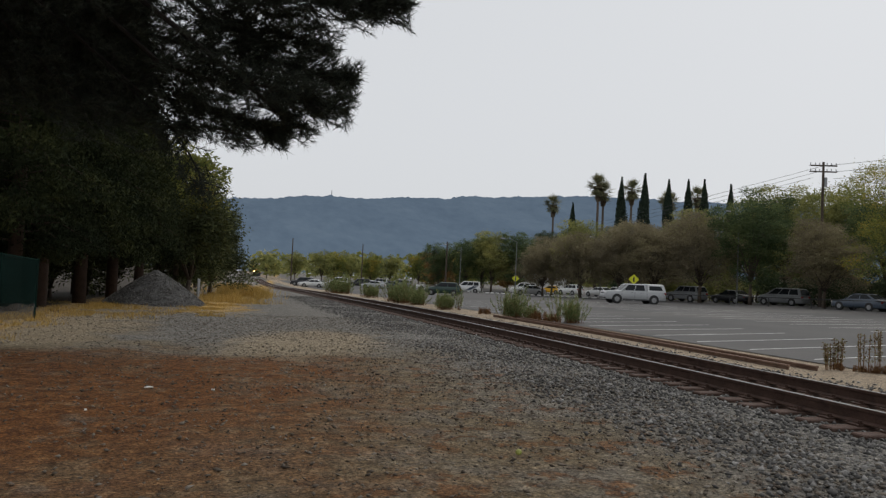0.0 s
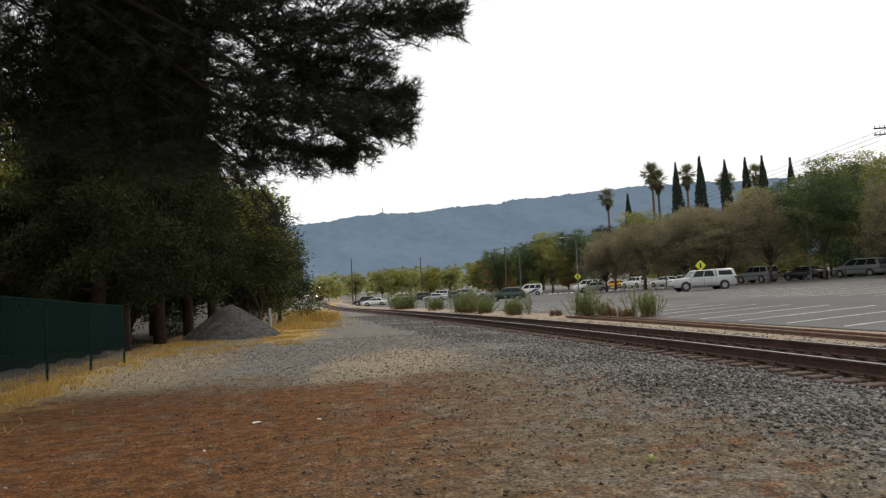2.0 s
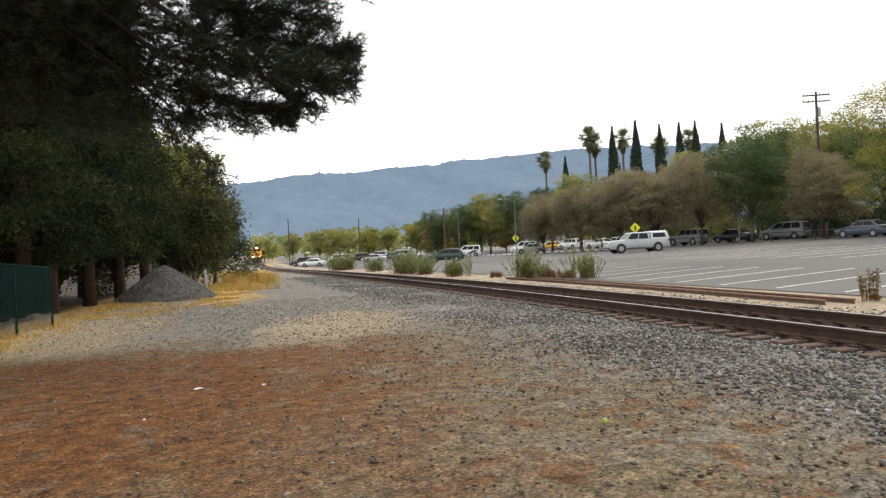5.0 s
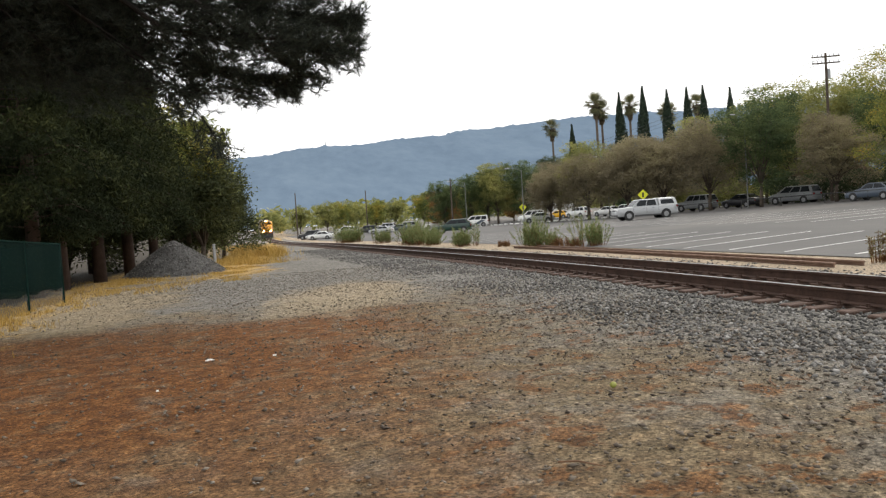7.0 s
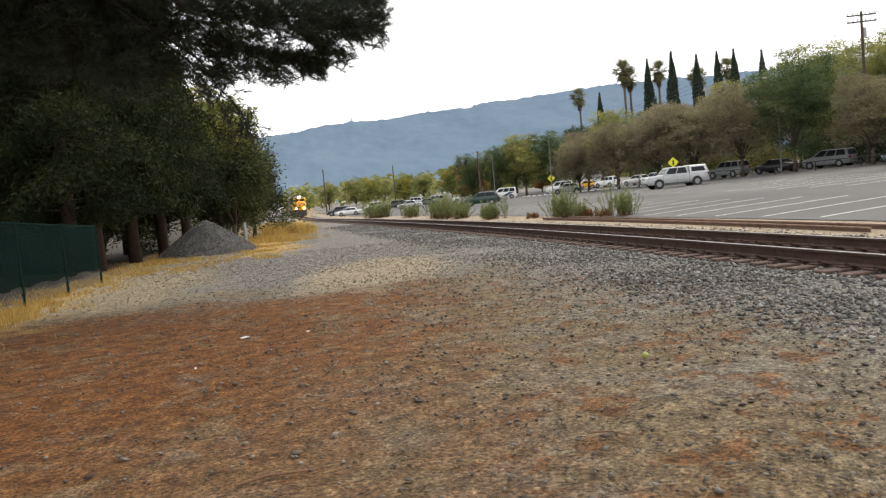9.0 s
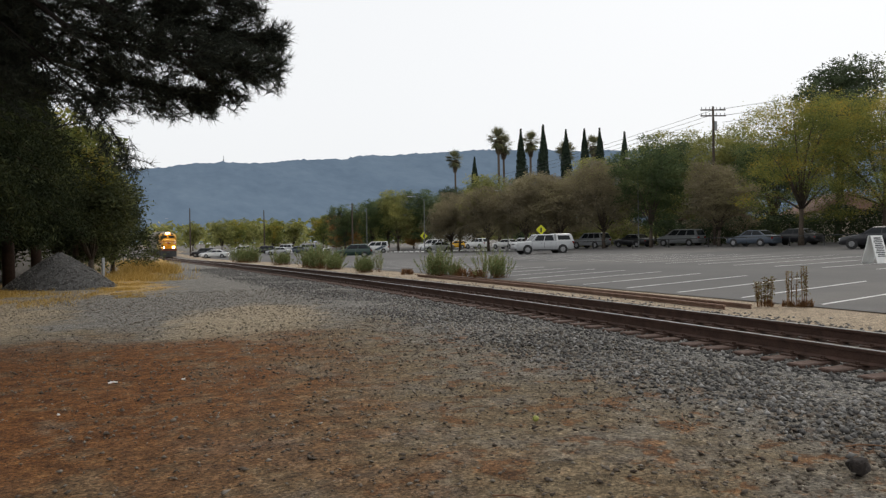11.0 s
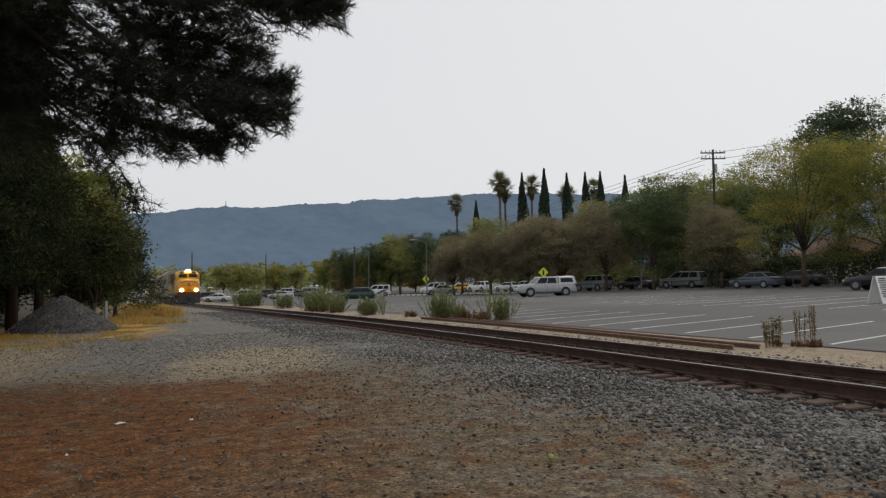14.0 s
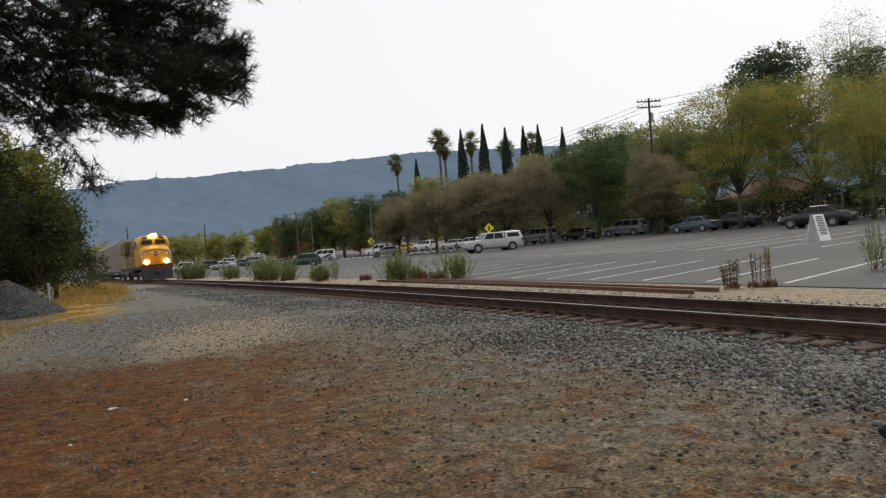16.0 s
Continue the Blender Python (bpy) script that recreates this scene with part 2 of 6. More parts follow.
def soil():
    """Red earth, grey gravel, a sandy patch and dry straw-coloured edges, by where they lie on the plan."""
    m, n, l, b = material("soil")
    tc, sep = n.new("ShaderNodeTexCoord"), n.new("ShaderNodeSeparateXYZ")
    warp = noise_tex(n, l, 0.55, 5, 0.62)
    warp2 = noise_tex(n, l, 2.6, 5, 0.65)
    l.new(tc.outputs["Object"], sep.inputs[0])

    def math_node(op, a, c=None, clamp=False):
        k = n.new("ShaderNodeMath")
        k.operation, k.use_clamp = op, clamp
        for i, v in enumerate((a, c)):
            if v is None:
                continue
            if isinstance(v, (int, float)):
                k.inputs[i].default_value = v
            else:
                l.new(v, k.inputs[i])
        return k.outputs[0]

    def wobble(amp, src=warp):
        return math_node("MULTIPLY", math_node("SUBTRACT", src.outputs[0], 0.5), amp)

    def step(v, lo, hi):
        k = n.new("ShaderNodeMapRange")
        k.interpolation_type = "SMOOTHSTEP"
        l.new(v, k.inputs[0])
        k.inputs[1].default_value, k.inputs[2].default_value = lo, hi
        return k.outputs[0]

    def blend(f, a, c):
        k = n.new("ShaderNodeMix")
        k.data_type = "RGBA"
        l.new(f, k.inputs[0])
        for i, v in ((6, a), (7, c)):
            if isinstance(v, tuple):
                k.inputs[i].default_value = (*v, 1)
            else:
                l.new(v, k.inputs[i])
        return k.outputs[2]

    x, y = sep.outputs[0], sep.outputs[1]
    xw, yw = math_node("ADD", x, wobble(5.0)), math_node("ADD", y, wobble(5.0))
    xw2 = math_node("ADD", xw, wobble(3.2, warp2))
    dirt = noise_tex(n, l, 5, 8, 0.7)
    base = ramp(n, [(0.32, (0.085, 0.062, 0.036)), (0.52, (0.172, 0.134, 0.082)), (0.7, (0.275, 0.22, 0.145))])
    l.new(dirt.outputs[0], base.inputs[0])
    redr = ramp(n, [(0.32, (0.05, 0.018, 0.005)), (0.52, (0.16, 0.061, 0.015)), (0.72, (0.27, 0.125, 0.04))])
    l.new(dirt.outputs[0], redr.inputs[0])
    grav = ramp(n, [(0.32, (0.085, 0.08, 0.073)), (0.52, (0.178, 0.168, 0.152)), (0.72, (0.29, 0.272, 0.243))])
    l.new(dirt.outputs[0], grav.inputs[0])
    sand = ramp(n, [(0.34, (0.22, 0.178, 0.12)), (0.66, (0.36, 0.298, 0.21))])
    l.new(dirt.outputs[0], sand.inputs[0])
    straw = ramp(n, [(0.3, (0.3, 0.19, 0.07)), (0.7, (0.5, 0.33, 0.11))])
    l.new(warp2.outputs[0], straw.inputs[0])
    # gravel towards the track, and everywhere farther on
    g_mask = math_node("MAXIMUM", step(xw, 3.2, 6.2), math_node("MULTIPLY", step(yw, 13.0, 17.0), step(xw, -2.2, -0.6)))
    col = blend(g_mask, base.outputs[0], grav.outputs[0])
    # grey stony patches
    grey = noise_tex(n, l, 0.9, 6, 0.7)
    col = blend(math_node("MULTIPLY", step(grey.outputs[0], 0.47, 0.62), 0.45), col, grav.outputs[0])
    # red earth
    r1 = math_node("SUBTRACT", 1.0, step(xw2, 0.3, 4.2))
    patch = noise_tex(n, l, 1.5, 6, 0.7)
    r1 = math_node("MULTIPLY", r1, math_node("ADD", 0.55, step(patch.outputs[0], 0.38, 0.58)), True)
    stray = math_node("MULTIPLY", math_node("MULTIPLY", step(warp2.outputs[0], 0.5, 0.56), math_node("SUBTRACT", 1.0, step(x, 4.8, 6.8))), 0.85)
    r2 = math_node("SUBTRACT", 1.0, step(yw, 12.6, 15.0))
    r3 = math_node("ADD", 0.45, math_node("MULTIPLY", step(math_node("SUBTRACT", yw, x), 2.5, 8.5), 0.5))
    col = blend(math_node("MAXIMUM", math_node("MULTIPLY", math_node("MULTIPLY", r1, r2), r3), math_node("MULTIPLY", math_node("MULTIPLY", stray, r2), math_node("MULTIPLY", step(patch.outputs[0], 0.46, 0.55), 0.85))), col, redr.outputs[0])
    # pale worn earth beyond the red
    p1 = math_node("MULTIPLY", math_node("MULTIPLY", step(yw, 14.0, 16.0), math_node("SUBTRACT", 1.0, step(yw, 24.0, 30.0))), math_node("SUBTRACT", 1.0, step(xw, -2.4, -0.8)))
    col = blend(math_node("MULTIPLY", p1, 0.75), col, sand.outputs[0])
    # sandy patch
    ex, ey = math_node("DIVIDE", math_node("SUBTRACT", math_node("SUBTRACT", math_node("ADD", x, wobble(3.2, warp2)), math_node("MULTIPLY", math_node("SUBTRACT", y, 17.0), 0.2)), 2.6), 1.75), math_node("DIVIDE", math_node("SUBTRACT", math_node("ADD", y, wobble(6.0)), 17.0), 3.9)
    e = math_node("ADD", math_node("MULTIPLY", ex, ex), math_node("MULTIPLY", ey, ey))
    col = blend(math_node("MULTIPLY", math_node("SUBTRACT", 1.0, step(e, 0.3, 1.35)), 1.0), col, sand.outputs[0])
    # dry grass roots: beside the fence, and along the trees
    d1 = math_node("SUBTRACT", 1.0, step(math_node("ABSOLUTE", math_node("ADD", xw2, 4.6)), 0.3, 1.2))
    d2 = math_node("MULTIPLY", math_node("SUBTRACT", 1.0, step(math_node("ABSOLUTE", math_node("SUBTRACT", xw2, math_node("ADD", 0.3, math_node("MULTIPLY", math_node("MAXIMUM", math_node("SUBTRACT", y, 36.0), 0.0), 0.06)))), 0.5, 1.5)), step(yw, 26.0, 31.0))
    col = blend(math_node("MAXIMUM", math_node("MULTIPLY", d1, 0.6), d2), col, straw.outputs[0])
    # strip of pale earth between the track and the lot
    s1 = math_node("MULTIPLY", step(math_node("ADD", x, wobble(0.6, warp2)), 11.0, 11.5), math_node("SUBTRACT", 1.0, step(x, 16.0, 19.0)))
    strip = ramp(n, [(0.34, (0.24, 0.19, 0.135)), (0.66, (0.42, 0.34, 0.25))])
    l.new(dirt.outputs[0], strip.inputs[0])
    col = blend(s1, col, strip.outputs[0])
    # darker brown earth under the trees and behind the fence
    dark_earth = math_node("SUBTRACT", 1.0, step(math_node("ADD", x, wobble(1.2, warp2)), -6.0, -4.9))
    col = blend(dark_earth, col, (0.045, 0.036, 0.026))
    speck = noise_tex(n, l, 30, 6, 0.8)
    sp = ramp(n, [(0.38, (0.28, 0.28, 0.28)), (0.5, (1, 1, 1)), (0.64, (1.75, 1.75, 1.75))])
    l.new(speck.outputs[0], sp.inputs[0])
    mul = n.new("ShaderNodeMix")
    mul.data_type, mul.blend_type = "RGBA", "MULTIPLY"
    mul.inputs[0].default_value = 1.0
    l.new(col, mul.inputs[6])
    l.new(sp.outputs[0], mul.inputs[7])
    # chips of stone, some 2 cm across
    chip, chr_, mul2 = n.new("ShaderNodeTexVoronoi"), ramp(n, [(0, (0.5, 0.5, 0.5)), (0.5, (0.85, 0.84, 0.82)), (0.85, (1.25, 1.24, 1.22)), (1, (2.0, 1.95, 1.85))]), n.new("ShaderNodeMix")
    chip.inputs["Scale"].default_value = 42
    l.new(tc.outputs["Object"], chip.inputs["Vector"])
    l.new(chip.outputs["Color"], chr_.inputs[0])
    mul2.data_type, mul2.blend_type = "RGBA", "MULTIPLY"
    mul2.inputs[0].default_value = 0.8
    l.new(mul.outputs[2], mul2.inputs[6])
    l.new(chr_.outputs[0], mul2.inputs[7])
    l.new(mul2.outputs[2], b.inputs["Base Color"])
    b.inputs["Roughness"].default_value = 0.95
    b.inputs["Specular IOR Level"].default_value = 0.2
    bp = n.new("ShaderNodeBump")
    bp.inputs["Strength"].default_value, bp.inputs["Distance"].default_value = 0.7, 0.03
    l.new(speck.outputs[0], bp.inputs["Height"])
    l.new(bp.outputs[0], b.inputs["Normal"])
    return m


M_SOIL, M_ASPHALT = soil(), asphalt()


# ---- mesh helpers ----
class Geo:
    """Vertices and faces of one mesh."""

    def __init__(self):
        self.v, self.f = [], []

    def add(self, verts, faces):
        k = len(self.v)
        self.v += [tuple(p) for p in verts]
        self.f += [tuple(i + k for i in f) for f in faces]
        return self

    def box(self, c, size, rz=0.0, bevel=0.0):
        x, y, z = (s / 2 for s in size)
        b = min(bevel, x * 0.9, y * 0.9, z * 0.9)
        if b <= 0:
            vs = [(i * x, j * y, k * z) for i in (-1, 1) for j in (-1, 1) for k in (-1, 1)]
            fs = [(0, 1, 3, 2), (4, 6, 7, 5), (0, 4, 5, 1), (2, 3, 7, 6), (0, 2, 6, 4), (1, 5, 7, 3)]
        else:
            ring = lambda ix, iy: [(-ix, -iy + b), (-ix + b, -iy), (ix - b, -iy), (ix, -iy + b), (ix, iy - b), (ix - b, iy), (-ix + b, iy), (-ix, iy - b)]
            vs = []
            for zz, ins in ((-z, b), (-z + b, 0), (z - b, 0), (z, b)):
                vs += [(px, py, zz) for px, py in ring(x - ins, y - ins)]
            fs = [tuple(range(7, -1, -1)), tuple(range(24, 32))]
            fs += [(r * 8 + i, r * 8 + (i + 1) % 8, r * 8 + 8 + (i + 1) % 8, r * 8 + 8 + i) for r in range(3) for i in range(8)]
        ca, sa = math.cos(radians(rz)), math.sin(radians(rz))
        return self.add([(c[0] + px * ca - py * sa, c[1] + px * sa + py * ca, c[2] + pz) for px, py, pz in vs], fs)

    def tube(self, pts, radii, sides=8):
        pts = [Vector(p) for p in pts]
        if not isinstance(radii, (list, tuple)):
            radii = [radii] * len(pts)
        vs, fs = [], []
        for i, p in enumerate(pts):
            d = (pts[min(i + 1, len(pts) - 1)] - pts[max(i - 1, 0)]).normalized()
            a = d.cross(Vector((0, 0, 1)) if abs(d.z) < 0.95 else Vector((1, 0, 0))).normalized()
            b = d.cross(a)
            vs += [p + (a * math.cos(q) + b * math.sin(q)) * radii[i] for q in (2 * math.pi * k / sides for k in range(sides))]
        for i in range(len(pts) - 1):
            fs += [(i * sides + k, i * sides + (k + 1) % sides, (i + 1) * sides + (k + 1) % sides, (i + 1) * sides + k) for k in range(sides)]
        fs += [tuple(range(sides - 1, -1, -1)), tuple(range((len(pts) - 1) * sides, len(pts) * sides))]
        return self.add(vs, fs)

    def loft(self, sections, closed=True, caps=True):
        """Skin over sections, each a list of as many points."""
        n = len(sections[0])
        vs = [p for s in sections for p in s]
        fs = []
        for i in range(len(sections) - 1):
            for k in range(n if closed else n - 1):
                j = (k + 1) % n
                fs.append((i * n + k, i * n + j, (i + 1) * n + j, (i + 1) * n + k))
        if caps:
            fs += [tuple(range(n - 1, -1, -1)), tuple(range((len(sections) - 1) * n, len(sections) * n))]
        return self.add(vs, fs)

    def mesh(self, name, mat, smooth=False):
        me = bpy.data.meshes.new(name)
        me.from_pydata(self.v, [], self.f)
        me.materials.append(mat)
        if smooth:
            me.shade_smooth()
        me.update()
        return me


def np_mesh(name, verts, faces, mat):
    me = bpy.data.meshes.new(name)
    v, f = np.asarray(verts, np.float32), np.asarray(faces, np.int32)
    me.vertices.add(len(v))
    me.vertices.foreach_set("co", v.ravel())
    me.loops.add(f.size)
    me.loops.foreach_set("vertex_index", f.ravel())
    me.polygons.add(len(f))
    me.polygons.foreach_set("loop_start", np.arange(0, f.size, f.shape[1], dtype=np.int32))
    me.materials.append(mat)
    me.update(calc_edges=True)
    return me


def part(name, g, mat, parent, label="", smooth=False):
    ob = new(name, g.mesh(name, mat, smooth) if isinstance(g, Geo) else g)
    ob.parent = parent
    return tagged(ob, label)


def thing(name, label, category, m=None, group="", kind=""):
    ob = tagged(new(name), label, category, group, kind)
    if m is not None:
        ob.matrix_basis = m
    return ob


# ---- the lie of the land ----
TRACK_S = [-80, 0, 22, 50, 80, 105, 131, 180, 236, 306, 420, 700]
TRACK_U = [9.2, 9.2, 9.15, 8.8, 8.35, 7.95, 7.75, 7.75, 8.3, 9.8, 12.6, 20.0]
PROF_S = [-80, 22, 45, 68, 87, 120, 160, 215, 300, 700]
PROF_Z = [0.2, 0.2, 0.04, -0.14, -0.34, -0.75, -0.95, -0.85, -0.5, -0.5]
FINE_S = np.arange(-80, 701, 4.0)


def smooth_curve(xs, ys, reach=11):
    v = np.interp(FINE_S, xs, ys)
    pad = np.pad(v, reach // 2, mode="edge")
    return np.convolve(pad, np.ones(reach) / reach, "valid")


U_FINE, Z_FINE = smooth_curve(TRACK_S, TRACK_U, 7), smooth_curve(PROF_S, PROF_Z, 5)


def track_u(s):
    return np.interp(s, FINE_S, U_FINE)


def rail_z(s):
    return np.interp(s, FINE_S, Z_FINE)


def land(x, y):
    """The height of the ground."""
    x, y = np.asarray(x, float), np.asarray(y, float)
    base = rail_z(y) - 0.2
    far = np.clip((np.hypot(x, y) - 320) / 600, 0, 1)
    rise = 0.02 * np.clip(x - 12, 0, 110)
    bed = np.clip(1.75 - np.abs(x - track_u(y)), 0, 0.3) / 0.3 * 0.055
    left = -0.012 * np.clip(-3 - x, 0, 30)
    return (base + rise + left - bed) * (1 - far)


def on_land(x, y, dz=0.0):
    return float(land(x, y)) + dz


# ---- ground, one sheet to the horizon ----
def make_ground():
    near_x = np.concatenate([[-3000, -1600, -800, -400, -200, -100, -60, -40, -28, -20], np.arange(-15, 7.0, 0.5), np.arange(7.0, 11.6, 0.15), np.arange(12, 30, 1.0), np.arange(30, 100, 5.0), [120, 160, 220, 320, 500, 900, 1700, 3000]])
    near_y = np.concatenate([[-600, -300, -150, -80, -40, -20, -10, -5], np.arange(-3, 40, 0.5), np.arange(40, 120, 2.0), np.arange(120, 320, 8.0), [340, 380, 440, 520, 640, 800, 1000, 1300, 1700, 2300, 3000]])
    gx, gy = np.meshgrid(near_x, near_y)
    z = land(gx, gy)
    for i in range(gx.shape[0]):
        for j in range(gx.shape[1]):
            x, y = gx[i, j], gy[i, j]
            if -16 < x < 7.2 and -4 < y < 45:
                z[i, j] += 0.035 * noise.noise((x * 0.45, y * 0.45, 0)) + 0.018 * noise.noise((x * 1.7, y * 1.7, 3))
    rows, cols = gx.shape
    idx = np.arange(rows * cols).reshape(rows, cols)
    faces = np.stack([idx[:-1, :-1], idx[:-1, 1:], idx[1:, 1:], idx[1:, :-1]], -1).reshape(-1, 4)
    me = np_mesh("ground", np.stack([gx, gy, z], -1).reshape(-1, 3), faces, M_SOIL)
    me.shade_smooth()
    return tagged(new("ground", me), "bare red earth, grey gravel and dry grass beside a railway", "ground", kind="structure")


make_ground()


def sheet(name, x0, x1, y0, y1, nx, ny, dz, mat, edge=None):
    xs, ys = np.linspace(x0, x1, nx), np.linspace(y0, y1, ny)
    gx, gy = np.meshgrid(xs, ys)
    if edge is not None:
        gx = np.where(gx == x0, edge(gy), gx)
    idx = np.arange(nx * ny).reshape(ny, nx)
    faces = np.stack([idx[:-1, :-1], idx[:-1, 1:], idx[1:, 1:], idx[1:, :-1]], -1).reshape(-1, 4)
    return np_mesh(name, np.stack([gx, gy, land(gx, gy) + dz], -1).reshape(-1, 3), faces, mat)


lot = tagged(new("parking_lot", sheet("parking_lot", 13.75, 62, -30, 230, 40, 131, 0.02, M_ASPHALT)), "worn grey asphalt parking lot with white bay lines", "parking lot", kind="structure")


def bay_lines():
    """White lines of the bays, square to the track, in two blocks."""
    for x0, x1, y0, y1, skew in ((14.2, 20.4, -4.2, 62.0, 0.24), (25.5, 36.0, 8.0, 66.0, 0.1)):
        y = y0
        while y < y1:
            g = Geo()
            n = 10
            for k in range(n):
                xa, xb = x0 + (x1 - x0) * k / n, x0 + (x1 - x0) * (k + 1) / n
                q = [(xa, -0.055), (xb, -0.055), (xb, 0.055), (xa, 0.055)]
                q = [(px, y + dy + skew * (px - x0)) for px, dy in q]
                g.add([(px, py, on_land(px, py, 0.026)) for px, py in q], [(0, 1, 2, 3)])
            part("bay_line", g, M_LINE, lot)
            y += 2.36


bay_lines()


# ---- railway ----
def sweep(profile, offset, s0, s1, step, dz):
    """A profile (across, up) drawn along the track."""
    secs = []
    s = s0
    while s <= s1 + 1e-6:
        u = float(track_u(s)) + offset
        secs.append([(u + a, s, float(rail_z(s)) + b + dz) for a, b in profile])
        s += step
    return secs


RAIL = [(-0.076, -0.185), (0.076, -0.185), (0.076, -0.172), (0.012, -0.15), (0.012, -0.045), (0.036, -0.035), (0.036, -0.004), (0.03, 0.0), (-0.03, 0.0), (-0.036, -0.004), (-0.036, -0.035), (-0.012, -0.045), (-0.012, -0.15), (-0.076, -0.172)]
railway = thing("railway_track", "single railway track with rusty rails on worn wooden ties", "railway track", kind="structure")
for off in (-0.755, 0.755):
    r = part("rail", Geo().loft(sweep(RAIL, off, -30, 420, 3.0, 0)), M_RAIL_SIDE, railway, "rusty steel rail with a polished running surface")
    part("running_surface", Geo().loft(sweep([(-0.027, 0.0015), (0.027, 0.0015), (0.027, 0.004), (-0.027, 0.004)], off, -30, 420, 3.0, 0)), M_RAIL_TOP, r)


def tie_mesh(seed):
    rnd = random.Random(seed)
    g = Geo().box((0, 0, -0.11), (2.6 + rnd.uniform(-0.06, 0.06), 0.23, 0.18), 0, 0.015)
    return g.mesh("tie", M_TIE)


def tie_metal():
    g = Geo()
    for off in (-0.755, 0.755):
        g.box((off, 0, -0.008), (0.36, 0.19, 0.018))
        for sx in (-0.11, 0.11):
            g.box((off + sx, 0.05 * (1 if sx > 0 else -1), 0.02), (0.035, 0.035, 0.05))
    return g.mesh("tie_plate", M_RAIL_SIDE)


TIES, PLATE = [tie_mesh(k) for k in range(5)], tie_metal()
far_ties = Geo()
rnd = random.Random(4)
for k in range(480):
    s = -12 + k * 0.52 + rnd.uniform(-0.04, 0.04)
    z = float(rail_z(s)) - 0.187
    if k < 160:
        t = part("tie", TIES[k % 5], M_TIE, railway)
        t.matrix_basis = pose(float(track_u(s)) + rnd.uniform(-0.05, 0.05), s, z, 0, 0, rnd.uniform(-1.5, 1.5))
        p = part("tie_plate", PLATE, M_RAIL_SIDE, railway)
        p.matrix_basis = pose(float(track_u(s)), s, z)
    else:
        far_ties.box((float(track_u(s)), s, z - 0.11), (2.6, 0.23, 0.18))
tagged(part("far_ties", far_ties, M_TIE, railway), kind="stuff")

# two spare rails lying on the strip beside the track
for k, (x0, x1, y0, y1) in enumerate(((12.1, 12.6, 13.0, 33.0), (12.55, 13.15, 12.75, 32.0))):
    g = Geo()
    secs = []
    for i in range(12):
        f = i / 11
        x, y = x0 + (x1 - x0) * f + 0.05 * math.sin(5 * f + k), y0 + (y1 - y0) * f
        secs.append([(x + a, y, on_land(x, y, 0.105 + b)) for a, b in RAIL])
    tagged(new("spare_rail", g.loft(secs).mesh("spare_rail", M_RAIL_RUST)), "rusty spare rail lying on pale earth beside the track", "rail", "spare rails")


